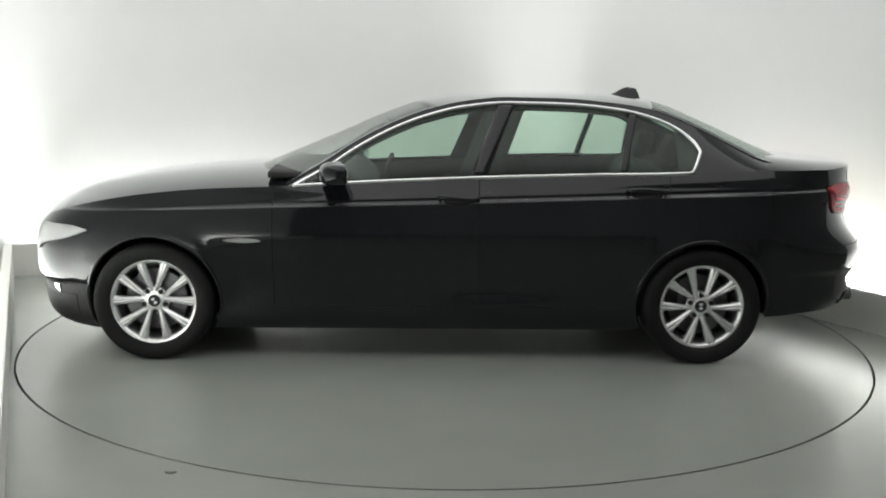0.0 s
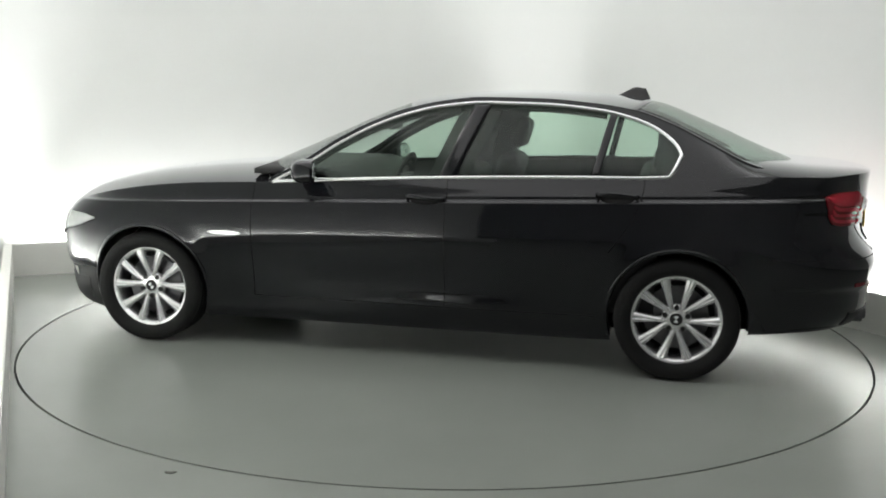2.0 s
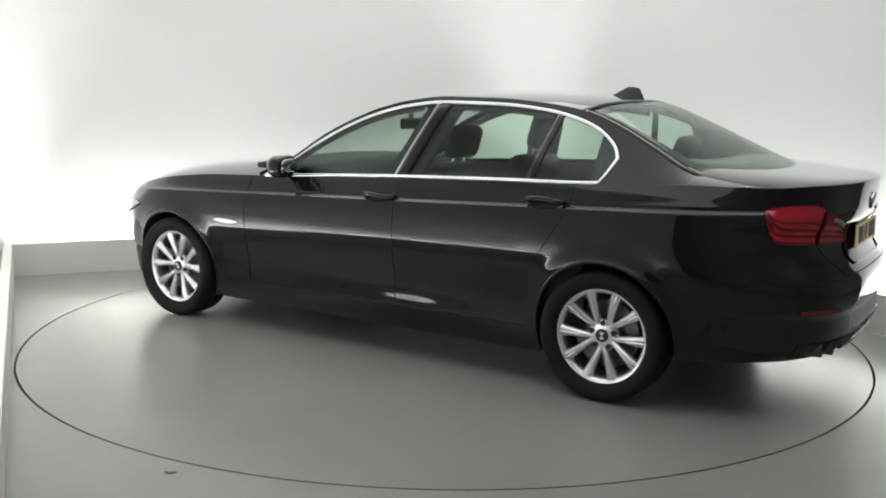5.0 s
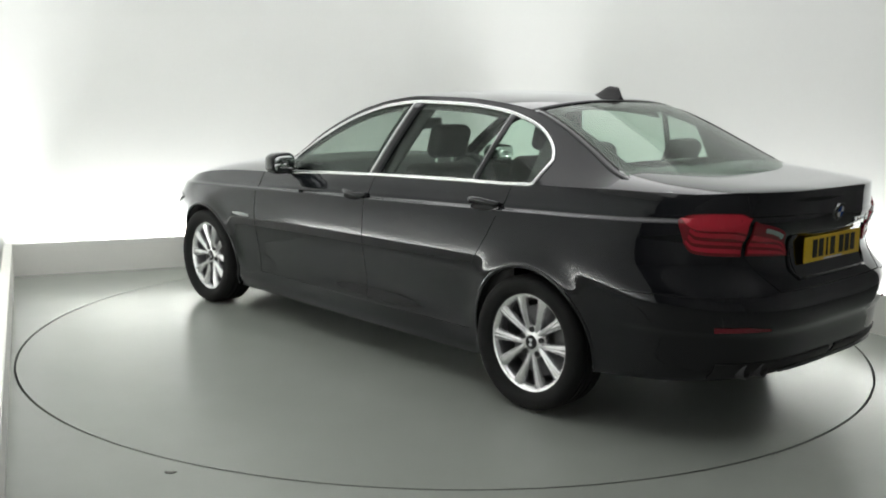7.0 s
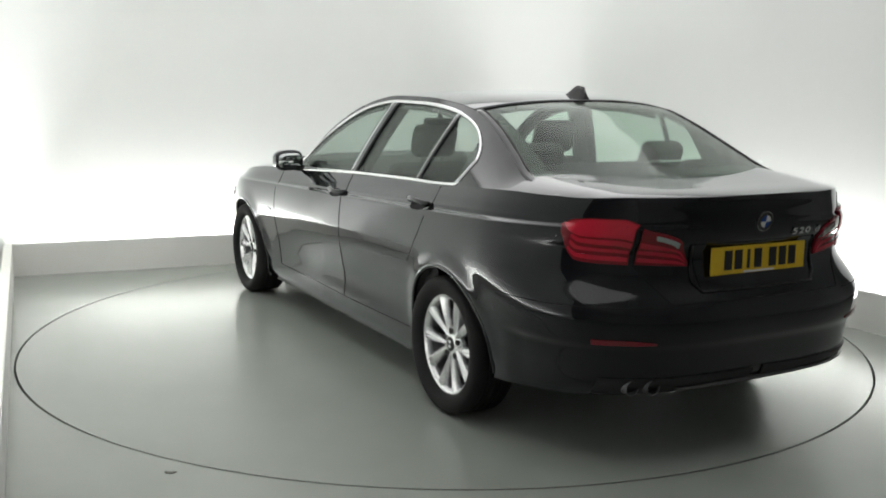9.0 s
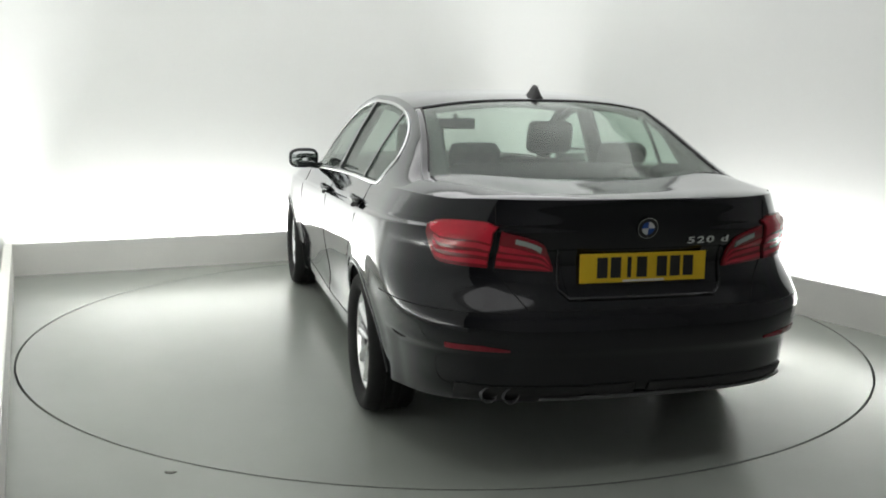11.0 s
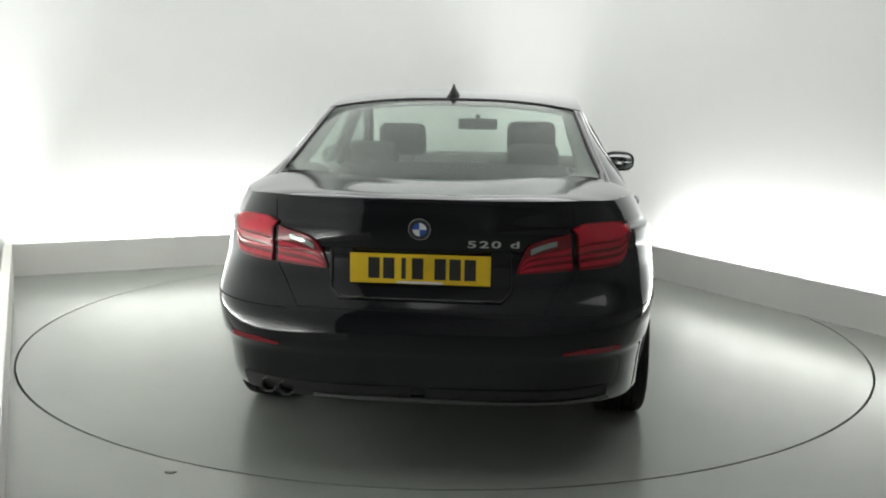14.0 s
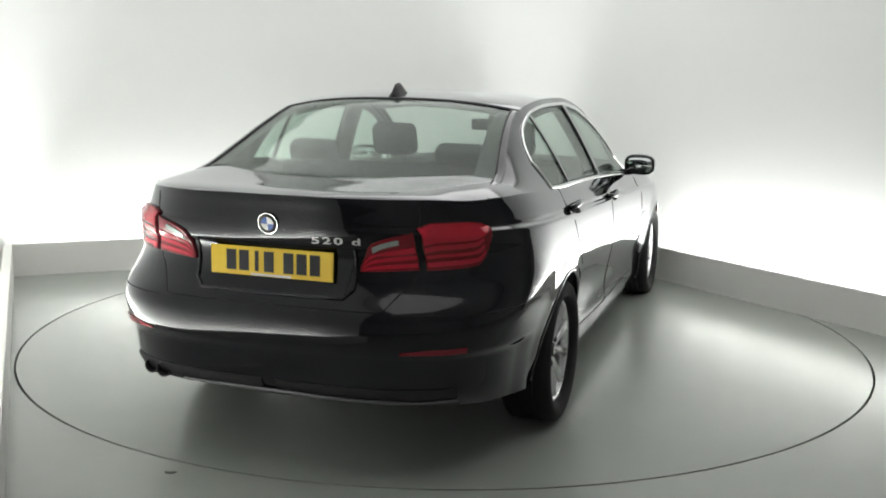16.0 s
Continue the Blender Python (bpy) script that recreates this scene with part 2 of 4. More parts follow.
def curve_of(*pts):
    xs, ys = [p[0] for p in pts], [p[1] for p in pts]
    if xs[0] > xs[-1]:
        xs, ys = xs[::-1], ys[::-1]
    xs, ys = np.array(xs, float), np.array(ys, float)
    # smooth through the points with limited slopes
    h = np.diff(xs)
    d = np.diff(ys) / h
    m = np.zeros(len(xs))
    m[0], m[-1] = d[0], d[-1]
    for i in range(1, len(xs) - 1):
        if d[i - 1] * d[i] > 0:
            w1, w2 = 2 * h[i] + h[i - 1], h[i] + 2 * h[i - 1]
            m[i] = (w1 + w2) / (w1 / d[i - 1] + w2 / d[i])

    def f(x):
        x = min(max(x, xs[0]), xs[-1])
        i = min(max(int(np.searchsorted(xs, x)) - 1, 0), len(xs) - 2)
        t = (x - xs[i]) / h[i]
        return float((1 + 2 * t) * (1 - t) ** 2 * ys[i] + t * (1 - t) ** 2 * h[i] * m[i] + t * t * (3 - 2 * t) * ys[i + 1] + t * t * (t - 1) * h[i] * m[i + 1])
    return f


nose_x = curve_of((0.12, 0.625), (0.20, 0.720), (0.30, 0.750), (0.385, 0.760), (0.41, 0.787), (0.47, 0.795), (0.58, 0.790), (0.68, 0.765), (0.76, 0.705), (0.85, 0.585), (1.2, 0.100))
tail_x = curve_of((0.15, -3.75), (0.27, -3.88), (0.32, -3.945), (0.36, -3.975), (0.488, -3.992), (0.512, -4.007), (0.57, -4.011), (0.61, -4.008), (0.65, -3.996), (0.69, -3.970), (0.72, -3.950), (0.76, -3.934), (0.82, -3.928), (0.865, -3.930), (0.89, -3.946), (0.93, -3.956), (0.97, -3.961), (1.02, -3.965), (1.06, -3.970), (1.2, -3.972))
width_z = curve_of((0.12, 0.78), (0.18, 0.845), (0.24, 0.863), (0.29, 0.8655), (0.34, 0.8675), (0.40, 0.872), (0.46, 0.8805), (0.55, 0.8975), (0.63, 0.910), (0.69, 0.913), (0.75, 0.9105), (0.81, 0.906), (0.85, 0.9005), (0.866, 0.898), (0.872, 0.895), (0.880, 0.8825), (0.90, 0.868), (0.95, 0.843), (1.00, 0.815), (1.05, 0.787), (1.10, 0.755), (1.2, 0.68))
crease_z = curve_of((0.9, 0.76), (0.3, 0.79), (-0.65, 0.836), (-1.75, 0.875), (-2.72, 0.912), (-3.74, 0.948), (-4.1, 0.955))
base_z = curve_of((0.85, 0.20), (0.62, 0.165), (0.42, 0.138), (0.34, 0.14), (-0.40, 0.165), (-2.50, 0.175), (-3.30, 0.255), (-3.8, 0.285), (-4.1, 0.30))
top_z = curve_of((0.83, 0.72), (0.72, 0.755), (0.55, 0.82), (0.35, 0.865), (0.1, 0.898), (-0.2, 0.92), (-0.5, 0.935), (-0.752, 0.945), (-1.11, 0.968), (-1.75, 1.0), (-2.36, 1.022), (-2.89, 1.040), (-3.2, 1.05), (-3.5, 1.058), (-3.75, 1.058), (-3.88, 1.068), (-4.1, 1.075))
N_FRONT, N_REAR, X_F, X_R = 3.6, 2.7, -0.25, -3.15


def smooth01(a, b, x):
    t = min(max((x - a) / (b - a), 0), 1)
    return t * t * (3 - 2 * t)


def half_width(x, z):
    zz = z - (crease_z(x) - 0.872) * smooth01(0.66, 0.86, z)
    w = width_z(zz)
    bell = lambda c, s: math.exp(-((x - c) / s) ** 2)
    k = smooth01(0.35, 0.55, z) * (1 - smooth01(0.72, 0.88, z))
    w += 0.013 * bell(-1.85, 0.48) * math.exp(-((z - 0.315) / 0.055) ** 2)
    # groove over the shoulder line, flared arches, stepped rear bumper
    w -= 0.008 * math.exp(-((zz - 0.885) / 0.0075) ** 2) * smooth01(-0.5, -1.3, x)
    d = min(math.hypot(x - ax, z - 0.322) for ax in (0.0, -2.966)) - 0.36
    w += 0.013 * math.exp(-(max(d, 0.0) / 0.055) ** 2) * smooth01(0.28, 0.40, z)
    w -= 0.013 * smooth01(-3.40, -3.54, x) * (1 - smooth01(0.492, 0.512, z))
    return w + k * (0.006 * bell(0.0, 0.42) + 0.010 * bell(-2.97, 0.45)) - 0.02 * smooth01(-3.0, -3.9, x) * smooth01(0.7, 0.9, z)


def side_point(u, z):
    """A point of the left flank at height z; u runs 0..1 round the nose, 1..2 along the side, 2..3 round the tail."""
    if u <= 1:
        a = (1 - u) * math.pi / 2
        x = X_F + (nose_x(z) - X_F) * math.sin(a) ** (2 / N_FRONT)
        return Vector((x, half_width(x, z) * max(math.cos(a), 0.0) ** (2 / N_FRONT), z))
    if u <= 2:
        x = X_F + (X_R - X_F) * (u - 1)
        return Vector((x, half_width(x, z), z))
    a = (u - 2) * math.pi / 2
    n = N_REAR + 0.7 * (1 - smooth01(0.60, 0.80, z))
    x = X_R + (tail_x(z) - X_R) * math.sin(a) ** (2 / n)
    return Vector((x, half_width(x, z) * max(math.cos(a), 0.0) ** (2 / n), z))


def u_at_x(x, z):
    lo, hi = 0.0, 3.0
    for _ in range(40):
        m = (lo + hi) / 2
        lo, hi = (m, hi) if side_point(m, z).x > x else (lo, m)
    return lo


def u_at_y(y, z):
    """On the tail."""
    lo, hi = 2.0, 3.0
    for _ in range(40):
        m = (lo + hi) / 2
        lo, hi = (m, hi) if side_point(m, z).y > y else (lo, m)
    return lo


def skin(u, z, off=0.0):
    """A point off metres outside the flank, and its normal."""
    p = side_point(u, z)
    e = 0.004
    du = side_point(min(u + e, 2.9999), z) - side_point(max(u - e, 0.0001), z)
    dz = side_point(u, z + e) - side_point(u, z - e)
    n = du.cross(dz)
    n = n.normalized() if n.length > 0 else Vector((0, 1, 0))
    mid = Vector((-1.6, 0, 0.5))
    if n.dot(p - mid) < 0:
        n = -n
    return p + n * off, n


# the flank grid
us = [1 - (1 - i / 80) ** 1.6 for i in range(80)] + [1 + i / 170 for i in range(170)] + [2 + (i / 100) ** 1.6 for i in range(101)]
NV = 72
N_LOW = 56
ARCHES = ((0.0, 0.322), (-2.966, 0.322))
ARCH_R = 0.360
rows_v = list(range(NV + 1))
grid = []
for u in us:
    xn = side_point(u, 0.6).x
    zb, zt = base_z(xn), top_z(xn)
    zc = min(crease_z(xn), zt - 0.04)
    grid.append([side_point(u, zb + (zc - zb) * (1 - (1 - v / N_LOW) ** 1.45) if v <= N_LOW else zc + (zt - zc) * ((v - N_LOW) / (NV - N_LOW)) ** 1.4) for v in rows_v])
nu = len(us)
P = np.array([[tuple(p) for p in col] for col in grid])
TU, TV = np.zeros_like(P), np.zeros_like(P)
TU[1:-1], TU[0], TU[-1] = P[2:] - P[:-2], P[1] - P[0], P[-1] - P[-2]
TV[:, 1:-1], TV[:, 0], TV[:, -1] = P[:, 2:] - P[:, :-2], P[:, 1] - P[:, 0], P[:, -1] - P[:, -2]
NRM = np.cross(TV, TU)
NRM /= np.maximum(np.linalg.norm(NRM, axis=2, keepdims=True), 1e-9)
flip = np.sign((NRM * (P - np.array([-1.6, 0, 0.6]))).sum(2, keepdims=True))
NRM *= np.where(flip == 0, 1, flip)


def arch_dist(x, z):
    return min(math.hypot(x - ax, z - az) for ax, az in ARCHES)


inside = np.array([[arch_dist(p[0], p[2]) for p in col] for col in P])
CELL = 0.016
keep, edge_count = {}, {}
for i in range(nu - 1):
    for j in range(NV):
        quad = ((i, j), (i + 1, j), (i + 1, j + 1), (i, j + 1))
        if min(inside[q] for q in quad) > ARCH_R - 0.55 * CELL:
            keep[(i, j)] = quad
kept_v = {}
for quad in keep.values():
    for q in quad:
        kept_v[q] = kept_v.get(q, 0) + 1
for (i, j), n in kept_v.items():
    if n < 4 and 0 < j < NV and 0 < i < nu - 1 and inside[i, j] < ARCH_R + 2 * CELL:
        ax, az = min(ARCHES, key=lambda a: math.hypot(P[i, j, 0] - a[0], P[i, j, 2] - a[1]))
        k = ARCH_R / inside[i, j]
        P[i, j, 0], P[i, j, 2] = ax + (P[i, j, 0] - ax) * k, az + (P[i, j, 2] - az) * k
    if j == 0 and n < 2 and inside[i, j] < ARCH_R + 2 * CELL:
        ax, az = min(ARCHES, key=lambda a: abs(P[i, j, 0] - a[0]))
        P[i, j, 0] = ax + math.copysign(math.sqrt(max(ARCH_R ** 2 - (P[i, j, 2] - az) ** 2, 0)), P[i, j, 0] - ax)


def lid_edge(z):
    """Half the width of the boot lid at height z."""
    return 0.56 if z > 0.80 else 0.56 - (0.80 - z) * 0.75


def panel_of(i, j):
    x, y, z = P[i, j] * 0.5 + P[i + 1, j + 1] * 0.5
    if z > 0.665 and x < -3.72 and y < lid_edge(z):
        return "boot_lid"
    if x < -3.42 and z < 0.66:
        return "rear_bumper"
    if x > 0.30 and z < 0.398:
        return "lower_bumper"
    if x > 0.38 and z < 0.64:
        return "front_bumper"
    if z > 0.30 and -1.745 < x < -0.645:
        return "front_door"
    if z > 0.30 and -2.68 < x < -1.745:
        return "rear_door"
    return "body"


panels = {}
for (i, j), quad in keep.items():
    panels.setdefault(panel_of(i, j), []).append(quad)


def emit_grid(name, quads, mirrors, label="", mat=PAINT):
    """Build a panel of the flank; mirrors: which sides, joined in one mesh."""
    ids, verts, norms, faces = {}, [], [], []
    for sgn in mirrors:
        for quad in quads:
            f = []
            for q in quad:
                key = (sgn, *q)
                if key not in ids:
                    ids[key] = len(verts)
                    p, n = P[q], NRM[q]
                    verts.append(shift((p[0], p[1] * sgn, p[2])))
                    norms.append((n[0], n[1] * sgn, n[2]))
                f.append(ids[key])
            faces.append(f if sgn > 0 else f[::-1])
    return mesh_object(name, verts, faces, mat, car, label, normals=norms)


emit_grid("body", panels["body"], (1, -1))
emit_grid("rear_bumper", panels["rear_bumper"], (1, -1))
emit_grid("front_bumper", panels["front_bumper"], (1, -1))
emit_grid("lower_bumper", panels["lower_bumper"], (1, -1), "black plastic lower bumper", PLASTIC)
LID = emit_grid("boot_lid", panels["boot_lid"], (1, -1))
DOORS = {}
for sgn in (1, -1):
    for nm in ("front_door", "rear_door"):
        DOORS[(nm, sgn)] = emit_grid(nm, panels[nm], (sgn,))


def sheet(name, pts, mat, parent=car, label="", thick=0.0, closed_u=False):
    """A smooth sheet through a grid of points; thick: its depth behind."""
    n, m = len(pts), len(pts[0])
    verts = [shift(p) for row in pts for p in row]
    faces = [(i * m + j, ((i + 1) % n) * m + j, ((i + 1) % n) * m + j + 1, i * m + j + 1) for i in range(n if closed_u else n - 1) for j in range(m - 1)]
    ob = mesh_object(name, verts, faces, mat, parent, label)
    if thick:
        mod = ob.modifiers.new("depth", "SOLIDIFY")
        mod.thickness, mod.offset = thick, 0
    return ob


# bonnet and boot deck: sections from edge to edge
bonnet_z = curve_of((0.83, 0.735), (0.72, 0.80), (0.6, 0.855), (0.45, 0.905), (0.12, 0.963), (-0.22, 0.994), (-0.5, 1.008), (-0.85, 1.012))
deck_z = curve_of((-3.2, 1.150), (-3.42, 1.122), (-3.56, 1.108), (-3.75, 1.094), (-3.90, 1.085), (-3.97, 1.076))


def top_edge(u):
    xn = side_point(u, 0.6).x
    return side_point(u, top_z(xn))


def crowned(us_, zc, power, cells=28):
    out = []
    for u in us_:
        e = top_edge(u)
        row = []
        c = max(zc(e.x), e.z)
        for k in range(-cells, cells + 1):
            t = math.sin(k / cells * math.pi / 2)
            row.append((e.x, e.y * t, c - (c - e.z) * abs(t) ** power))
        out.append(row)
    return out


u_cowl, u_deck = u_at_x(-0.86, 0.9), u_at_x(-3.18, 0.9)
sheet("bonnet", crowned([u_cowl * (i / 50) for i in range(51)], bonnet_z, 3.2), PAINT)
sheet("boot_deck", crowned([u_deck + (3 - u_deck) * (1 - (1 - i / 40) ** 1.5) for i in range(41)], deck_z, 6.0), PAINT, LID)

# greenhouse: rows of centre x, centre z, rail x, rail y, rail z
rail_y = curve_of((-0.70, 0.79), (-0.92, 0.745), (-1.1, 0.71), (-1.29, 0.675), (-1.47, 0.648), (-1.66, 0.628), (-1.9, 0.612), (-2.2, 0.604), (-2.5, 0.602), (-2.72, 0.606), (-2.9, 0.628), (-3.1, 0.668), (-3.3, 0.712), (-3.45, 0.722), (-3.62, 0.725))
rail_z = curve_of((-0.70, 0.94), (-0.917, 1.066), (-1.10, 1.187), (-1.29, 1.284), (-1.47, 1.353), (-1.66, 1.399), (-1.9, 1.424), (-2.2, 1.421), (-2.5, 1.399), (-2.7, 1.368), (-2.9, 1.297), (-3.1, 1.200), (-3.3, 1.104), (-3.45, 1.070), (-3.62, 1.062))
ridge_z = curve_of((-0.46, 1.0), (-0.92, 1.195), (-1.27, 1.345), (-1.48, 1.412), (-1.8, 1.452), (-2.13, 1.464), (-2.48, 1.452), (-2.80, 1.415), (-3.1, 1.305), (-3.4, 1.175), (-3.56, 1.11), (-3.64, 1.07))
lag = curve_of((-0.46, -0.24), (-1.40, -0.10), (-1.9, 0.0), (-2.4, 0.0), (-2.80, 0.08), (-3.2, 0.14), (-3.56, 0.23))


def roof_row(xc, cells=24, edge=1.0):
    xe = xc + lag(xc)
    ye, ze, zc = rail_y(xe), rail_z(xe), ridge_z(xc)
    row = []
    for k in range(-cells, cells + 1):
        t = math.sin(k / cells * math.pi / 2) * edge
        row.append((xc + (xe - xc) * t * t, ye * t, zc - (zc - ze) * abs(t) ** 2.6))
    return row


def span(a, b, n):
    return [a + (b - a) * i / n for i in range(n + 1)]


ROOF_A, ROOF_B = -1.40, -2.785
sheet("roof", [roof_row(x) for x in span(ROOF_A, ROOF_B, 40)], PAINT, thick=0.01)
GL = 0.955
sheet("windscreen", [roof_row(x, edge=GL) for x in span(-0.47, ROOF_A, 24)], SCREEN_GLASS, thick=0.004)
sheet("rear_window", [roof_row(x, edge=GL) for x in span(ROOF_B, -3.58, 24)], GLASS, thick=0.004)


# dark border inside the rear window
def border_row(xc, t0, t1, n):
    xe = xc + lag(xc)
    ye, ze, zc = rail_y(xe), rail_z(xe), ridge_z(xc)
    return [(xc + (xe - xc) * t * t, ye * t, zc - (zc - ze) * abs(t) ** 2.6 - 0.014) for t in span(t0, t1, n)]


for sgn in (1, -1):
    sheet("window_border", [border_row(x, sgn * (0.86 - 0.03 * k / 24), sgn * 0.965, 4) for k, x in enumerate(span(ROOF_B, -3.58, 24))], PLASTIC, car, "dark trim inside the rear window", 0.004)
sheet("window_border", [border_row(x, -0.85, 0.85, 24) for x in span(ROOF_B + 0.01, -2.85, 4)], PLASTIC, car, "dark trim inside the rear window", 0.004)


def strip_row(xc, sgn):
    xe = xc + lag(xc)
    ye, ze, zc = rail_y(xe), rail_z(xe), ridge_z(xc)
    return [(xc + (xe - xc) * t * t, sgn * ye * t, zc - (zc - ze) * t ** 2.6) for t in span(GL, 1.0, 3)]


for sgn in (1, -1):
    sheet("windscreen_pillar", [strip_row(x, sgn) for x in span(-0.47, ROOF_A, 24)], PAINT, thick=0.012)
    sheet("rear_pillar_edge", [strip_row(x, sgn) for x in span(ROOF_B, -3.63, 26)], PAINT, thick=0.012)

# flank of the greenhouse
win_top = curve_of((-0.752, 0.946), (-0.917, 1.038), (-1.103, 1.160), (-1.289, 1.257), (-1.473, 1.327), (-1.658, 1.372), (-1.905, 1.397), (-2.215, 1.393), (-2.527, 1.366), (-2.684, 1.331), (-2.80, 1.288), (-2.89, 1.230), (-2.93, 1.190), (-2.951, 1.150))
win_low = curve_of((-0.752, 0.945), (-1.11, 0.968), (-1.75, 1.0), (-2.36, 1.022), (-2.885, 1.039), (-2.897, 1.043), (-2.925, 1.092), (-2.951, 1.148))
WIN = (-0.752, -2.951)


def flank(x, z, off=0.0):
    """A point on the greenhouse's left side."""
    zb, ze = top_z(x), max(rail_z(x), top_z(x) + 0.002)
    yb, ye = half_width(x, zb) if x > X_R else side_point(u_at_x(x, zb), zb).y, rail_y(x)
    t = min(max((z - zb) / (ze - zb), 0), 1)
    return (x, yb + (ye - yb) * t + 0.035 * t * (1 - t) + off, z + off * 0.25)


def flank_strip(name, xs, lo, hi, n, mat, sgn, parent=car, off=0.0, thick=0.0, label=""):
    pts = []
    for x in xs:
        a, b = lo(x), hi(x)
        pts.append([(p[0], p[1] * sgn, p[2]) for p in (flank(x, a + (b - a) * k / n, off) for k in range(n + 1))])
    return sheet(name, pts, mat, parent, label, thick)


ends = lambda a, b, n: [a + (b - a) * (1 - math.cos(math.pi * i / n)) / 2 for i in range(n + 1)]
GLASS_PANE = {}
for sgn in (1, -1):
    flank_strip("window_surround", ends(-0.72, -2.951, 70), lambda x: max(win_top(x), top_z(x)) if x < -0.752 else top_z(x), rail_z, 5, PAINT, sgn)
    flank_strip("rear_pillar", span(-2.951, -3.60, 24), top_z, lambda x: max(rail_z(x), top_z(x) + 0.003), 10, PAINT, sgn)
    flank_strip("window_corner", span(-2.888, -2.951, 12), top_z, win_low, 5, PAINT, sgn)
    flank_strip("side_window", ends(-0.76, -1.77, 36), win_low, win_top, 8, GLASS, sgn, DOORS[("front_door", sgn)], -0.004, 0.004)
    flank_strip("side_window", ends(-1.77, -2.56, 30), win_low, win_top, 8, GLASS, sgn, DOORS[("rear_door", sgn)], -0.004, 0.004)
    flank_strip("quarter_window", ends(-2.56, -2.950, 24), win_low, win_top, 8, GLASS, sgn, car, -0.004, 0.004)


def tube(name, pts, r, mat, parent=car, label="", flat=1.0, cyclic=False, seg=8):
    """A rod along points."""
    pts = [Vector(p) for p in pts]
    n = len(pts)
    verts, faces = [], []
    for i, p in enumerate(pts):
        a, b = pts[(i - 1) % n] if cyclic or i else pts[0], pts[(i + 1) % n] if cyclic or i < n - 1 else pts[-1]
        d = (b - a).normalized()
        side = d.cross(Vector((0, 1, 0.0)))
        side = side.normalized() if side.length > 0.05 else d.cross(Vector((0, 0, 1))).normalized()
        up = side.cross(d).normalized()
        for k in range(seg):
            t = 2 * math.pi * k / seg
            verts.append(shift(p + side * (r * math.cos(t)) + up * (r * flat * math.sin(t))))
    for i in range(n if cyclic else n - 1):
        for k in range(seg):
            faces.append((i * seg + k, i * seg + (k + 1) % seg, ((i + 1) % n) * seg + (k + 1) % seg, ((i + 1) % n) * seg + k))
    if not cyclic:
        faces.append(tuple(range(seg))[::-1])
        faces.append(tuple((n - 1) * seg + k for k in range(seg)))
    return mesh_object(name, verts, faces, mat, parent, label)


def mirrored(p, sgn):
    return (p[0], p[1] * sgn, p[2])


for sgn in (1, -1):
    rows_ = [strip_row(x, sgn)[0] for x in span(ROOF_B, -3.46, 24)]
    tube("window_seal", [(p[0], p[1], p[2] + 0.003) for p in rows_], 0.006, PLASTIC, car, "black rubber seal", 0.8)
    loop = [flank(x, win_top(x), 0.002) for x in ends(-0.752, -2.951, 60)] + [flank(x, win_low(x), 0.002) for x in ends(-2.951, -0.752, 60)][1:-1]
    tube("window_trim", [mirrored(p, sgn) for p in loop], 0.0105, CHROME, car, "polished metal trim", 0.6, True)
    # slanted black pillars on the glass
    for nm, x0, x1, w in (("centre_pillar", -1.735, -1.90, 0.045), ("quarter_divider", -2.52, -2.60, 0.020)):
        pts = []
        for k in range(13):
            f = k / 12
            xm = x0 + (x1 - x0) * f
            z = win_low(xm) + (win_top(xm) - win_low(xm)) * f
            pts.append([mirrored(flank(xm + w * s, min(max(z, win_low(xm + w * s)), win_top(xm + w * s)), 0.002), sgn) for s in (-1, -0.3, 0.3, 1)])
        sheet(nm, pts, PAINT, car, "gloss black pillar", 0.005)

# ---- wheels ----


def lathe(name, profile, mat, parent, label="", seg=64):
    """Turned round the y axis; the profile is (radius, y)."""
    verts, faces = [], []
    m = len(profile)
    for i in range(seg):
        t = 2 * math.pi * i / seg
        for r, y in profile:
            verts.append((r * math.cos(t), y, r * math.sin(t)))
    for i in range(seg):
        for j in range(m - 1):
            faces.append((i * m + j, i * m + j + 1, ((i + 1) % seg) * m + j + 1, ((i + 1) % seg) * m + j))
    ob = mesh_object(name, verts, faces, mat, parent, label)
    ob.data.set_sharp_from_angle(angle=radians(40))
    return ob


def spoke_bm(axis, lean):
    """One of a pair of spokes that part from the hub; the outer side at larger y."""
    bm = bmesh.new()
    secs = []
    for r, w, y, dep, f in ((0.036, 0.011, 0.052, 0.026, 0.50), (0.062, 0.0125, 0.058, 0.028, 0.60), (0.10, 0.0160, 0.065, 0.030, 0.80), (0.15, 0.0205, 0.072, 0.030, 0.93), (0.19, 0.0245, 0.075, 0.030, 0.985), (0.219, 0.0320, 0.076, 0.030, 1.0)):
        a = radians(axis + 18 * lean * f)
        c, s_ = math.cos(a), math.sin(a)
        ring = []
        for sx, sy in ((-1.05, -1), (-1.0, -0.42), (-0.85, -0.20), (-0.28, 0.0), (-0.10, -0.12), (0.10, -0.12), (0.28, 0.0), (0.85, -0.20), (1.0, -0.42), (1.05, -1)):
            ring.append(bm.verts.new((r * c - sx * w * s_, y + sy * dep, r * s_ + sx * w * c)))
        secs.append(ring)
    for a, b in zip(secs, secs[1:]):
        for k in range(10):
            bm.faces.new((a[k], a[(k + 1) % 10], b[(k + 1) % 10], b[k]))
    bm.faces.new(secs[0]), bm.faces.new(secs[-1][::-1])
    return bm


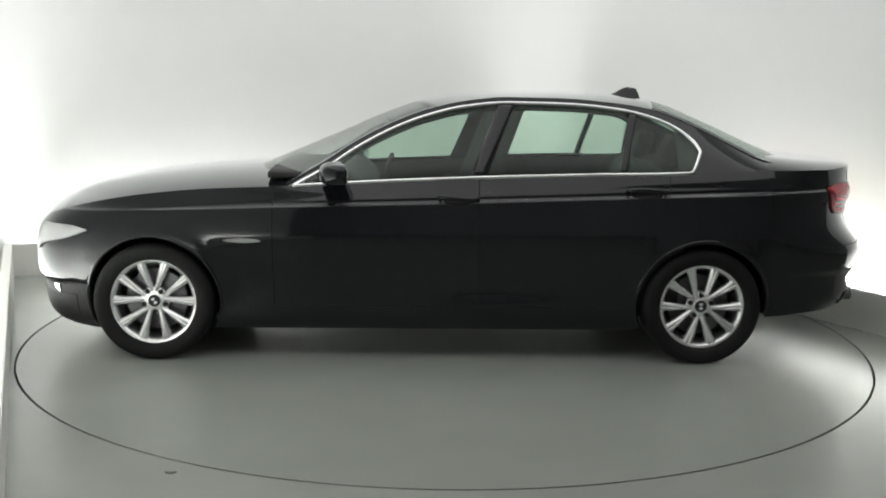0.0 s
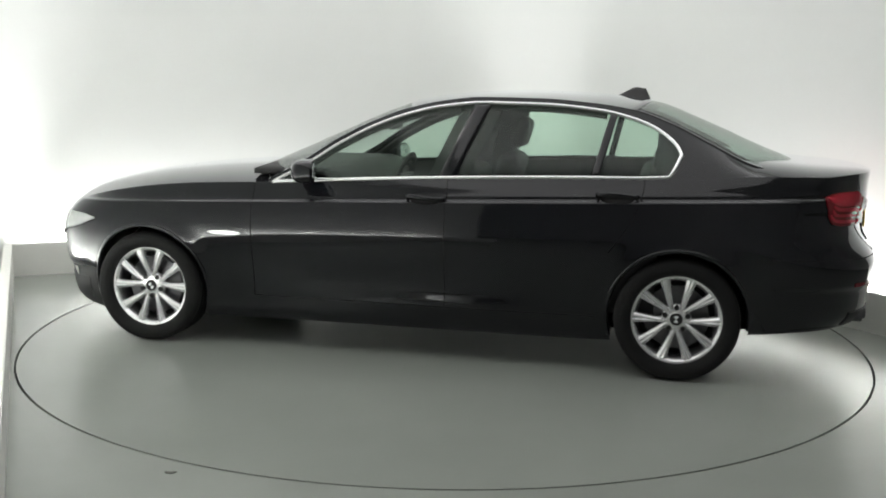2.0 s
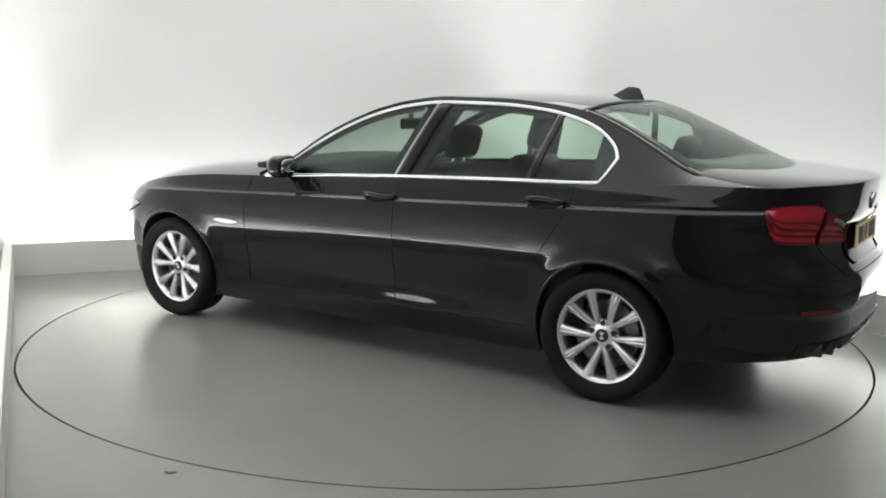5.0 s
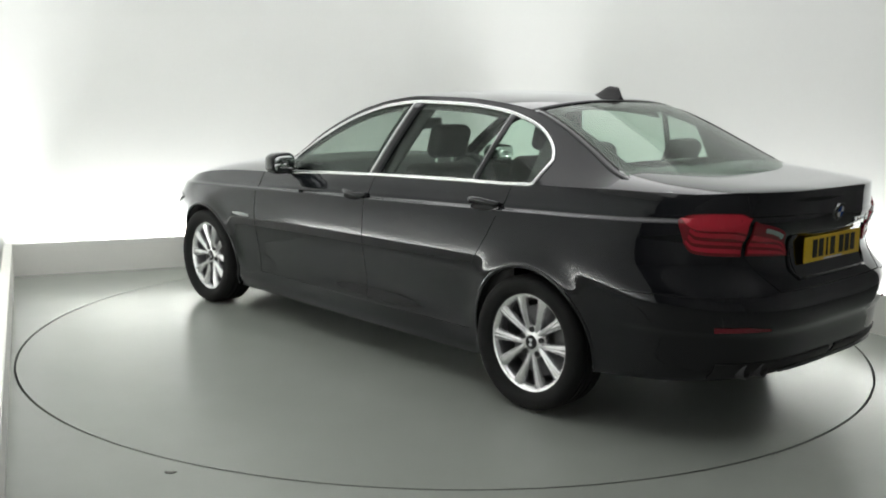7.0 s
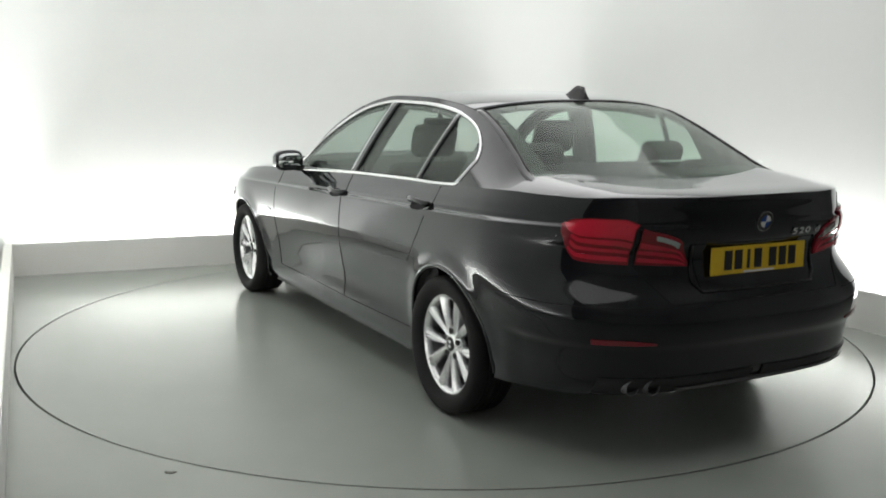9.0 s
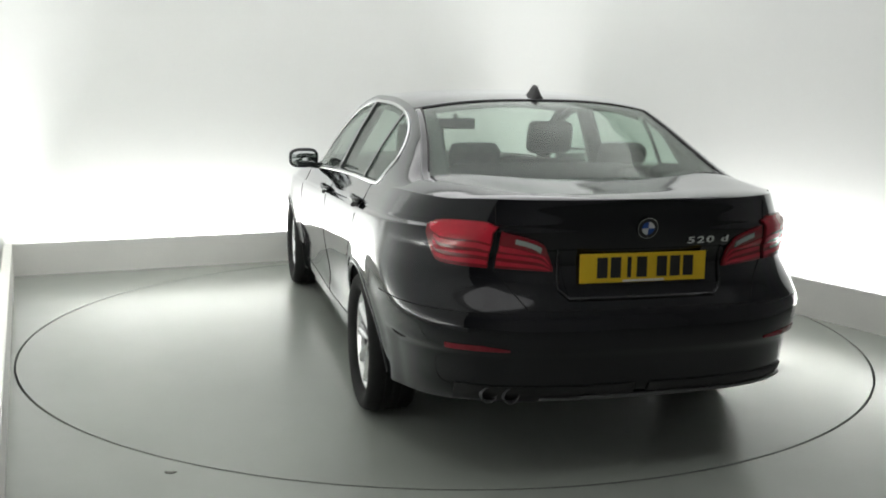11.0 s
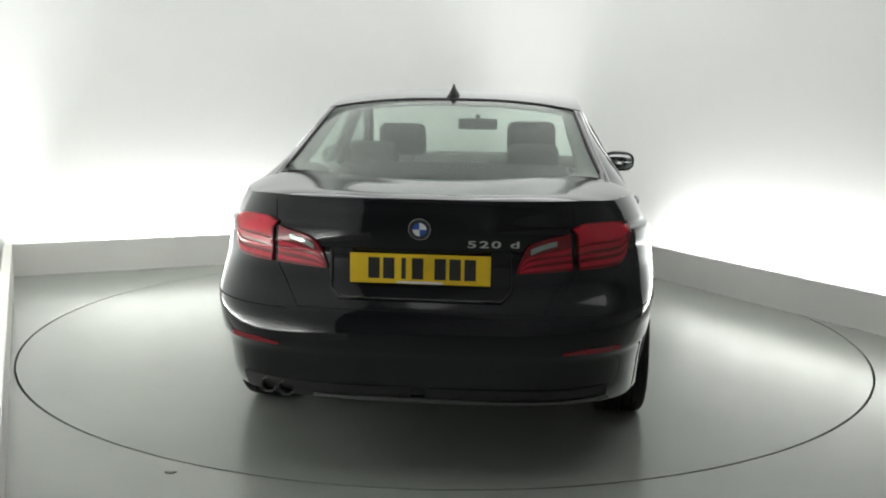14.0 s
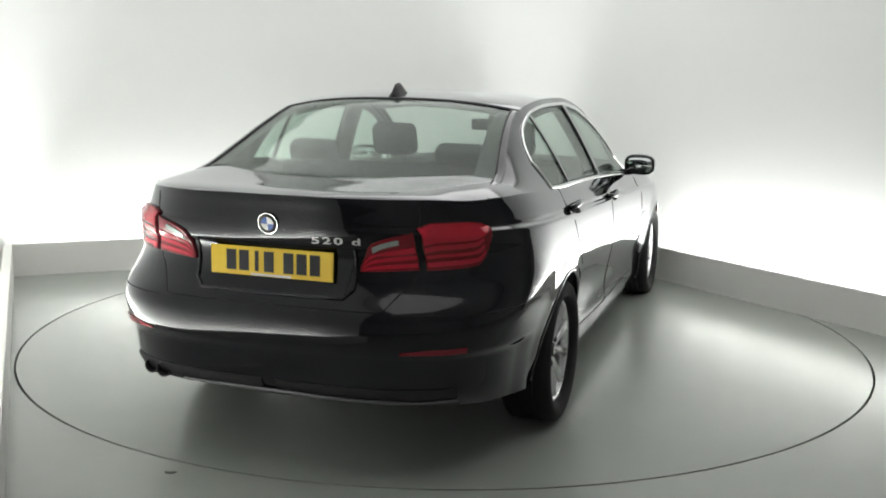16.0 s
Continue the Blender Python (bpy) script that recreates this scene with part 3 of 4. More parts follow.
def build_wheel():
    wheel = new("wheel")
    wheel.parent = car
    R = 0.318
    tyre = [(0.228, 0.075), (0.234, 0.092), (0.248, 0.104), (0.268, 0.112), (0.288, 0.113), (0.302, 0.107), (0.311, 0.097), (0.316, 0.082)]
    for y in (0.062, 0.028, -0.012, -0.046):
        tyre += [(R, y + 0.012), (R, y - 0.010), (R - 0.007, y - 0.012), (R - 0.007, y - 0.020)]
    tyre += [(0.315, -0.09), (0.302, -0.107), (0.28, -0.113), (0.245, -0.104), (0.222, -0.09)]
    lathe("tyre", tyre, RUBBER, wheel, "black rubber tyre", 96)
    rim = [(0.208, 0.060), (0.215, 0.073), (0.223, 0.0775), (0.232, 0.0785), (0.237, 0.074), (0.2375, 0.062), (0.226, 0.055), (0.212, 0.045), (0.206, 0.045), (0.208, 0.060)]
    # same alloy as the rim; shade behind the spokes is in its colour
    lathe("rim_barrel", [(0.212, 0.045), (0.203, 0.0), (0.203, -0.09), (0.228, -0.098), (0.228, -0.09), (0.197, -0.085), (0.197, 0.03), (0.206, 0.045)], BARREL, wheel, "inner barrel of the rim, darkened for the shade inside", 72)
    lathe("rim", rim, ALLOY, wheel, "silver alloy rim", 72)
    for k in range(5):
        for lean in (-1, 1):
            part("spoke", spoke_bm(54 + 72 * k, lean), ALLOY, wheel)
    lathe("hub", [(0.0, 0.058), (0.034, 0.058), (0.036, 0.056), (0.042, 0.055), (0.066, 0.053), (0.076, 0.047), (0.080, 0.036), (0.080, 0.02), (0.0, 0.02)], ALLOY, wheel, "", 40)
    lathe("hub_cap", [(0.0, 0.063), (0.028, 0.0625), (0.032, 0.060), (0.033, 0.050)], INK, wheel, "dark round hub cap", 32)
    for q in range(2):
        v, f = [(0, 0.0638, 0)], []
        for i in range(9):
            t = radians(45 + 180 * q + 90 * i / 8)
            v.append((0.018 * math.cos(t), 0.0638, 0.018 * math.sin(t)))
        mesh_object("cap_mark", v, [(0, i + 1, i + 2) for i in range(8)], WHITE, wheel)
    for k in range(5):
        t = radians(90 + 72 * k)
        bm = bmesh.new()
        bmesh.ops.create_cone(bm, cap_ends=True, segments=12, radius1=0.0145, radius2=0.0130, depth=0.014, matrix=Matrix.Translation((0.060 * math.cos(t), 0.053, 0.060 * math.sin(t))) @ Matrix.Rotation(radians(-90), 4, "X"))
        part("wheel_bolt", bm, INK, wheel)
    lathe("brake_disc", [(0.06, 0.0), (0.165, 0.0), (0.168, -0.008), (0.165, -0.02), (0.06, -0.02), (0.06, 0.0)], BRAKE, wheel, "grey steel brake disc", 48)
    # black disc added in place of the shade behind the spokes
    lathe("wheel_back_shade", [(0.0, -0.055), (0.205, -0.055)], INK, wheel, "", 40)
    return wheel


def wheel_pose(x, y, turn):
    return Matrix.Translation(shift((x, y, 0.318))) @ Matrix.Rotation(0 if y > 0 else math.pi, 4, "Z") @ Matrix.Rotation(radians(turn), 4, "Y")


first = build_wheel()
first.matrix_basis = wheel_pose(0.0, 0.806, 36)
for x, y, turn in ((-2.966, 0.812, 0), (0.0, -0.806, 14), (-2.966, -0.812, 20)):
    copy_thing(first, wheel_pose(x, y, turn))

# arch liners and underside
for ax, az in ARCHES:
    for sgn in (1, -1):
        rows_ = []
        for k in range(33):
            t = radians(-22 + 224 * k / 32)
            if az + ARCH_R * math.sin(t) < base_z(ax + ARCH_R * math.cos(t)) + 0.005:
                continue
            lx, lz = ax + (ARCH_R + 0.004) * math.cos(t), az + (ARCH_R + 0.004) * math.sin(t)
            ly = side_point(u_at_x(lx, lz), lz).y - 0.008
            rows_.append([(lx, sgn * y, lz) for y in (0.60, 0.75, ly)])
        sheet("arch_liner", rows_, PLASTIC, thick=0.003)
        sheet("wheelhouse_panel", [[(ax, sgn * 0.598, az - 0.05), (r[0][0] + (r[0][0] - ax) * 0.03, sgn * 0.598, r[0][2] + (r[0][2] - az) * 0.03)] for r in rows_], PLASTIC, car, "dark inner wheelhouse panel", 0.004)
        rim_ = []
        for k in range(41):
            t = radians(-24 + 228 * k / 40)
            x, z = ax + ARCH_R * math.cos(t), az + ARCH_R * math.sin(t)
            if z < base_z(x):
                continue
            p, n = skin(u_at_x(x, z), z, -0.006)
            rim_.append((x, sgn * p.y, z))
        tube("arch_lip", rim_, 0.012, PAINT, car, "", 1.0)
under = [[(x, y, 0.20 + 0.10 * smooth01(-3.0, -3.9, x)) for y in (-0.60, -0.3, 0.3, 0.60)] for x in span(0.34, -3.80, 20)]
sheet("underbody", under, PLASTIC, thick=0.01)
def pan_y(x):
    return side_point(u_at_x(x, base_z(x) + 0.012), base_z(x) + 0.012).y - 0.012


for x0, x1 in ((-0.34, -2.62), (0.50, 0.36), (-3.33, -3.84)):
    sheet("floor_pan", [[(x, yy, base_z(x) + 0.012) for yy in (-pan_y(x), 0, pan_y(x))] for x in span(x0, x1, 10)], PLASTIC, thick=0.01)


def motions():
    turn = [(0.5 * k, pose(0, 0, 0, 0, 0, 181.43 - 6.931 * 0.5 * k)) for k in range(33)]
    walk(car, turn)
    walk(turntable, turn)


# ---- lamps and trim on the skin ----
def skin_patch(name, u0, u1, lo, hi, off, mat, sgn, parent=car, label="", n=24, m=6, skirt=0.012):
    """A shallow lens or strip following the flank, between two height lines, with its edge turned in."""
    pts = []
    for i in range(n + 1):
        u = u0 + (u1 - u0) * i / n
        a, b = lo(u), hi(u)
        row = [mirrored(skin(u, a, off - skirt)[0], sgn)]
        row += [mirrored(skin(u, a + (b - a) * k / m, off)[0], sgn) for k in range(m + 1)]
        row += [mirrored(skin(u, b, off - skirt)[0], sgn)]
        pts.append(row)
    for k, i in ((0, 0), (-1, n)):
        u = u0 + (u1 - u0) * i / n
        a, b = lo(u), hi(u)
        end = [mirrored(skin(u, a + (b - a) * min(max((q - 1) / m, 0), 1), off - skirt)[0], sgn) for q in range(m + 3)]
        pts.insert(0, end) if k == 0 else pts.append(end)
    ob = sheet(name, pts, mat, parent, label)
    ob.data.set_sharp_from_angle(angle=radians(50))
    return ob


ux = lambda x, z: u_at_x(x, z)
uy = lambda y, z: u_at_y(y, z)
OUT0, OUT1 = ux(-3.655, 0.95), uy(0.572, 0.9)
INN0, INN1 = uy(0.550, 0.88), uy(0.350, 0.85)
out_hi = curve_of((OUT0, 0.963), (ux(-3.680, 0.95), 0.975), (uy(0.69, 0.95), 0.984), (uy(0.62, 0.95), 0.985), (OUT1, 0.968))
out_lo = curve_of((OUT0, 0.950), (ux(-3.675, 0.9), 0.895), (ux(-3.700, 0.9), 0.848), (ux(-3.722, 0.9), 0.822), (uy(0.67, 0.9), 0.812), (OUT1, 0.808))
inn_hi = curve_of((INN0, 0.952), (uy(0.40, 0.9), 0.910), (uy(0.385, 0.9), 0.895), (INN1, 0.815))
inn_lo = curve_of((INN0, 0.810), (INN1, 0.800))
for sgn in (1, -1):
    lamp = skin_patch("tail_lamp", OUT0, OUT1, out_lo, out_hi, 0.010, RED_DARK, sgn, car, "red wrap-round tail lamp")
    skin_patch("upper_lens", OUT0, OUT1 - 0.004, lambda u: out_lo(u) + (out_hi(u) - out_lo(u)) * 0.60, lambda u: out_hi(u) - 0.004, 0.0125, RED, sgn, lamp, "bright red lens", m=3)
    for f in (0.08, 0.27, 0.45):
        skin_patch("light_bar", OUT0 + 0.05, OUT1 - 0.004, lambda u: out_lo(u) + (out_hi(u) - out_lo(u)) * f, lambda u: out_lo(u) + (out_hi(u) - out_lo(u)) * (f + 0.105), 0.0130, RED, sgn, lamp, "", m=2, skirt=0.004)
    inner_lamp = skin_patch("inner_tail_lamp", INN0, INN1, inn_lo, inn_hi, 0.010, RED_DARK, sgn, car, "red tail lamp on the boot lid")
    for f in (0.08, 0.30, 0.52):
        skin_patch("light_bar", INN0 + 0.003, INN1 - 0.008, lambda u: inn_lo(u) + (inn_hi(u) - inn_lo(u)) * f, lambda u: inn_lo(u) + (inn_hi(u) - inn_lo(u)) * (f + 0.12), 0.0130, RED, sgn, inner_lamp, "", m=2, skirt=0.004)
    rv0, rv1 = uy(0.495, 0.9), uy(0.400, 0.9)
    skin_patch("reversing_lens", rv0, rv1, lambda u: inn_hi(u) - 0.030, lambda u: inn_hi(u) - 0.013, 0.0135, LENS, sgn, inner_lamp, "clear reversing lens", m=2, skirt=0.004)
    r0, r1 = uy(0.742, 0.51), uy(0.528, 0.51)
    skin_patch("rear_reflector", r0, r1, lambda u: 0.514, lambda u: 0.514 + 0.020 * min(1.0, 0.4 + (r1 - u) / (r1 - r0) * 1.5), 0.004, RED_DARK, sgn, car, "narrow red reflector", m=2, skirt=0.006)
    # front lamps, side blinker
    h0, h1 = u_at_x(0.34, 0.7), 0.42
    hl_hi = curve_of((h1, 0.715), (u_at_x(0.62, 0.7), 0.722), (u_at_x(0.45, 0.7), 0.722), (h0, 0.705))
    hl_lo = curve_of((h1, 0.575), (u_at_x(0.62, 0.7), 0.592), (u_at_x(0.45, 0.7), 0.650), (h0, 0.694))
    lamp = skin_patch("headlamp", h1, h0, hl_lo, hl_hi, 0.006, LENS, sgn, car, "clear silver headlamp")
    edge_ = [(u, hl_lo(u)) for u in span(h1, h0, 20)]
    tube("lamp_surround", [mirrored(skin(u, z, 0.006)[0], sgn) for u, z in edge_], 0.004, PLASTIC, lamp, "", 1.0, False, 6)
    b0, b1 = u_at_x(-0.385, 0.66), u_at_x(-0.585, 0.66)
    skin_patch("side_blinker", b0, b1, lambda u: 0.660 - 0.010 * math.sin(math.pi * (u - b0) / (b1 - b0)) ** 0.7 - 0.004 * (u - b0) / (b1 - b0), lambda u: 0.661 + 0.012 * math.sin(math.pi * (u - b0) / (b1 - b0)) ** 0.6, 0.005, LENS, sgn, car, "slim clear blinker with metal edge", m=2, skirt=0.007)
    f0, f1 = 0.50, 0.55
    skin_patch("fog_trim", f0, f1, lambda u: 0.36 - 0.03 * (u - f0) / (f1 - f0), lambda u: 0.385, 0.006, CHROME, sgn, car, "bright trim strip", m=2, skirt=0.008)
    skin_patch("lower_intake", 0.02, 0.66, lambda u: 0.215, lambda u: 0.335, 0.004, PLASTIC, sgn, car, "black plastic lower intake", m=4)
    skin_patch("kidney_grille", 0.03, 0.20, lambda u: 0.50, lambda u: 0.675, 0.003, PLASTIC, sgn, car, "black kidney-shaped grille", m=4)
    # lower rear apron with its lip
    skin_patch("rear_apron", uy(0.70, 0.35), 2.998, lambda u: 0.305, lambda u: 0.372, 0.006, PLASTIC, sgn, car, "dark plastic lower apron", n=30, m=4)
    # panel gaps
    zline = lambda x, a, b, n=16: [skin(u_at_x(x, z), z, 0.0)[0] for z in span(a, b, n)]
    gaps = [zline(-0.645, 0.31, 0.935), zline(-1.745, 0.31, 0.995), [skin(u_at_x(x, z), z, 0.0)[0] for x, z in ((-2.775, 1.03), (-2.77, 0.96), (-2.745, 0.88), (-2.70, 0.79), (-2.65, 0.71), (-2.61, 0.655))],
            [skin(u_at_x(x, 0.305), 0.305, 0.0)[0] for x in span(-0.645, -2.55, 24)],
            [skin(uy(lid_edge(z) + 0.0, z), z, 0.0)[0] for z in span(1.05, 0.668, 20)], [skin(uy(y, 0.664), 0.664, 0.0)[0] for y in span(lid_edge(0.664), 0.0, 10)],
            [skin(u, 0.655, 0.0)[0] for u in span(u_at_x(-3.40, 0.655), uy(0.50, 0.655), 20)]]
    for g in gaps:
        tube("panel_gap", [mirrored(p, sgn) for p in g], 0.0022, SEAM, car, "dark panel gap", 1.0, False, 6)
    # door handles; the shade in their hollow is a flat black oval
    for nm, xh, zh in (("front_door", -1.635, 0.893), ("rear_door", -2.642, 0.936)):
        door = DOORS[(nm, sgn)]
        pts = []
        for k in range(17):
            f = k / 16
            x = xh + 0.105 - 0.21 * f
            bow = 0.004 + 0.032 * math.sin(math.pi * min(max(f, 0.0), 1.0)) ** 0.5
            p, n = skin(u_at_x(x, zh), zh, bow)
            pts.append(mirrored(p, sgn))
        tube("handle", pts, 0.014, PAINT, door, "black pull handle", 0.7, False, 10)
        cup = []
        for a in range(7):
            rr = a / 6
            cup.append([mirrored(skin(u_at_x(xh + 0.085 * rr * math.cos(2 * math.pi * k / 20), zh - 0.012), zh - 0.012 + 0.022 * rr * math.sin(2 * math.pi * k / 20), 0.0015)[0], sgn) for k in range(21)])
        sheet("handle_hollow_shade", cup, SEAM, door)
    # door mirror
    mir = tagged(new("door_mirror"), "black door mirror")
    mir.parent = car
    bm = bmesh.new()
    bmesh.ops.create_uvsphere(bm, u_segments=28, v_segments=16, radius=1)
    for v in bm.verts:
        c = v.co
        x = 0.085 * math.copysign(abs(c.x) ** 0.8, c.x)
        if c.x < 0:
            x = -0.047 * abs(c.x) ** 0.25
        yy = 0.098 * math.copysign(abs(c.y) ** 0.7, c.y)
        zz = 0.064 * math.copysign(abs(c.z) ** 0.7, c.z) - 0.10 * (yy - 0.098) * 0.15
        v.co = Vector(shift((-0.985 + x - 0.22 * yy, sgn * (0.935 + yy), 1.018 + zz)))
    part("housing", bm, PAINT, mir)
    ring_ = [[(-1.0345 - 0.22 * 0.080 * r * math.copysign(abs(math.cos(t)) ** 0.6, math.cos(t)), sgn * (0.937 + 0.080 * r * math.copysign(abs(math.cos(t)) ** 0.6, math.cos(t))), 1.018 + 0.046 * r * math.copysign(abs(math.sin(t)) ** 0.6, math.sin(t))) for t in [2 * math.pi * k / 32 for k in range(33)]] for r in (0.02, 0.5, 1.0)]
    sheet("mirror_pane", ring_, MIRROR, mir, "mirror glass", 0.003)
    tube("foot", [(-0.93, sgn * 0.80, 0.965), (-0.95, sgn * 0.85, 0.967), (-0.975, sgn * 0.89, 0.975)], 0.022, PAINT, mir, "", 0.8)

# lip of the apron; grey steel puts its reflected highlight into the colour
tube("apron_lip_highlight", [mirrored(skin(uy(abs(y), 0.325), 0.325, 0.010)[0], 1 if y > 0 else -1) for y in [0.40 - 1.10 * k / 37 for k in range(38)]], 0.008, BRAKE, car, "lip with its highlight built in as grey metal", 1.3)

# ---- rear plate, badge, lettering, exhaust, aerial ----
def on_tail(y, z, off):
    p, n = skin(u_at_y(abs(y), z), z, off)
    return Vector((p.x, math.copysign(p.y, y) if y else 0.0, p.z))


hollow = [[tuple(on_tail(y * (0.30 + 0.035 * f), 0.700 + 0.185 * f, 0.002)) for y in span(1, -1, 12)] for f in span(0, 1, 6)]
sheet("plate_hollow", hollow, PAINT, car, "dark plate recess")
rimpts = [on_tail(0.335 - 0.0 * k, 0.885 - 0.15 * k / 6, 0.003) for k in range(7)] + [on_tail(0.335 - 0.035 * k / 3, 0.735 - 0.035 * k / 3, 0.003) for k in range(1, 4)] + [on_tail(0.30 - 0.6 * k / 14, 0.700, 0.003) for k in range(1, 14)] + [on_tail(-0.30 - 0.035 * k / 3, 0.70 + 0.035 * k / 3, 0.003) for k in range(0, 4)] + [on_tail(-0.335, 0.735 + 0.15 * k / 6, 0.003) for k in range(1, 7)]
tube("recess_rim", rimpts, 0.006, PAINT, car, "black rim round the plate", 1.0)
PLX, PLZ, TILT = -3.944, 0.814, 1.0
plate_m = Matrix.Translation(shift((PLX, 0, PLZ))) @ Matrix.Rotation(radians(-90), 4, "Z") @ Matrix.Rotation(radians(90 - TILT), 4, "X")
bm = box_bm(-0.26, 0.26, -0.0555, 0.0555, -0.002, 0.004, 0.002)
plate = part("number_plate", bm, YELLOW, car, "yellow rear number plate", False)
plate.matrix_basis = plate_m
for k, xx in enumerate((-0.170, -0.115, -0.060, -0.008, 0.075, 0.130, 0.185)):
    w = 0.021 if k not in (2,) else 0.008
    part("plate_bar", box_bm(xx - w, xx + w, -0.037, 0.041, 0.004, 0.0055), INK, plate, "", False)
part("dealer_strip", box_bm(-0.085, 0.085, -0.0535, -0.0455, 0.004, 0.0052), WHITE, plate, "small pale strip", False)

badge_p = on_tail(0.0, 0.966, 0.004)
badge_m = Matrix.Translation(shift(badge_p)) @ Matrix.Rotation(radians(-90), 4, "Z") @ Matrix.Rotation(radians(90 + 12), 4, "X")


def disc_bm(r, z0, z1, a0=0.0, a1=360.0, seg=40):
    bm = bmesh.new()
    n = max(int(seg * (a1 - a0) / 360), 4)
    full = a1 - a0 >= 360
    pts = [(r * math.cos(radians(a0 + (a1 - a0) * i / n)), r * math.sin(radians(a0 + (a1 - a0) * i / n))) for i in range(n if full else n + 1)]
    if not full:
        pts = [(0, 0)] + pts
    lo, hi = [bm.verts.new((x, y, z0)) for x, y in pts], [bm.verts.new((x, y, z1)) for x, y in pts]
    m = len(pts)
    for i in range(m):
        bm.faces.new((lo[i], lo[(i + 1) % m], hi[(i + 1) % m], hi[i]))
    bm.faces.new(hi), bm.faces.new(lo[::-1])
    return bm


badge = part("badge", disc_bm(0.041, -0.006, 0.003), CHROME, car, "round metal-edged badge")
badge.matrix_basis = badge_m
part("badge_ring", disc_bm(0.0385, 0.003, 0.0042), INK, badge)
for q, mt in enumerate((BLUE, WHITE, BLUE, WHITE)):
    part("badge_field", disc_bm(0.0255, 0.0042, 0.0056, 90 * q + 90, 90 * q + 180), mt, badge)

ta, tb = on_tail(-0.172, 0.903, 0.006), on_tail(-0.372, 0.903, 0.006)
tx = (tb - ta).normalized()
ty = (on_tail(-0.27, 0.945, 0.0) - on_tail(-0.27, 0.893, 0.0)).normalized()
tz = tx.cross(ty).normalized()
ty = tz.cross(tx)
for sign, along in (("5", 0.0), ("2", 0.044), ("0", 0.088), ("d", 0.156)):
    font = bpy.data.curves.new("lettering", "FONT")
    font.body, font.size, font.extrude, font.offset = sign, 0.037, 0.002, 0.0008
    tmp = new("lettering_source", font)
    bpy.context.view_layer.update()
    letters = bpy.data.meshes.new_from_object(tmp.evaluated_get(bpy.context.evaluated_depsgraph_get()))
    bpy.data.objects.remove(tmp)
    letters.materials.clear()
    letters.materials.append(CHROME)
    letter = new("model_letter", letters)
    letter.parent = car
    letter["label"] = "raised metal letter"
    letter.matrix_basis = Matrix.Translation(shift(ta + tx * along)) @ Matrix((tx, ty, tz)).transposed().to_4x4() @ Matrix.Diagonal((1.95, 1, 1, 1))

for y in (0.588, 0.510):
    pipe = lathe("exhaust_tip", [(0.026, -0.17), (0.031, -0.16), (0.032, 0.0), (0.030, 0.003), (0.027, 0.0), (0.026, -0.15), (0.0, -0.15)], BARREL, car, "round steel exhaust tip", 32)
    pipe.matrix_basis = Matrix.Translation(shift((on_tail(y, 0.338, 0.0).x - 0.016, y, 0.336))) @ Matrix.Rotation(radians(90), 4, "Z")

# aerial fin on the roof
fin = []
for k in range(15):
    f = k / 14
    x = -2.585 - 0.185 * f
    h = 0.062 * smooth01(-0.1, 0.62, f) if f < 0.86 else 0.062 * (1 - 0.8 * (f - 0.86) / 0.14)
    w = 0.036 * (0.35 + 0.65 * math.sin(math.pi * min(f * 1.15, 1.0) * 0.5 + 0.2)) if f < 0.93 else 0.022
    z0 = ridge_z(x) - 0.006
    fin.append([(x, w * s, z0 + (h + 0.006) * (1 - abs(s) ** 0.8)) for s in span(-1, 1, 12)])
sheet("roof_aerial", fin, PLASTIC, car, "black fin aerial", 0.003)

# ---- cabin ----
def soft_box(x0, x1, y0, y1, z0, z1, r):
    return box_bm(x0, x1, y0, y1, z0, z1, r, 4)


def place(bm, m):
    bmesh.ops.transform(bm, matrix=m, verts=bm.verts)
    return bm


def front_seat(y, back=0.0):
    seat = new("front_seat")
    seat.parent = car
    seat["label"] = "dark leather front seat"
    lean = Matrix.Translation(shift((-1.66 - back, y, 0.51 + 0.2 * back))) @ Matrix.Rotation(radians(-16), 4, "Y")
    part("backrest", place(soft_box(-0.07, 0.07, -0.255, 0.255, 0.0, 0.56, 0.06), lean), CLOTH, seat)
    part("headrest", place(soft_box(-0.05, 0.05, -0.135, 0.135, 0.60, 0.79, 0.045), lean), CLOTH, seat)
    for dy in (-0.06, 0.06):
        part("headrest_post", place(box_bm(-0.006, 0.006, dy - 0.006, dy + 0.006, 0.55, 0.62), lean), CHROME, seat)
    part("cushion", place(soft_box(-0.05, 0.5, -0.26, 0.26, -0.14, 0.02, 0.06), Matrix.Translation(shift((-1.64 - back, y, 0.51)))), CLOTH, seat)


front_seat(0.37), front_seat(-0.37, 0.12)
bench = new("rear_bench")
bench.parent = car
bench["label"] = "dark leather rear bench"
lean = Matrix.Translation(shift((-2.62, 0, 0.48))) @ Matrix.Rotation(radians(-22), 4, "Y")
part("backrest", place(soft_box(-0.08, 0.08, -0.66, 0.66, 0.0, 0.58, 0.06), lean), CLOTH, bench)
part("cushion", place(soft_box(0.0, 0.52, -0.66, 0.66, -0.16, 0.04, 0.06), Matrix.Translation(shift((-2.66, 0, 0.48)))), CLOTH, bench)
for y in (-0.39, 0.36):
    part("headrest", place(soft_box(-0.05, 0.05, -0.12, 0.12, 0.60, 0.795, 0.04), Matrix.Translation((0, y, 0)) @ lean), CLOTH, bench)
shelf = [[(x, y * 0.64, 1.035 + 0.03 * smooth01(-2.9, -3.4, x)) for y in span(-1, 1, 8)] for x in span(-2.80, -3.48, 8)]
sheet("parcel_shelf", shelf, CLOTH, car, "dark rear shelf", 0.02)
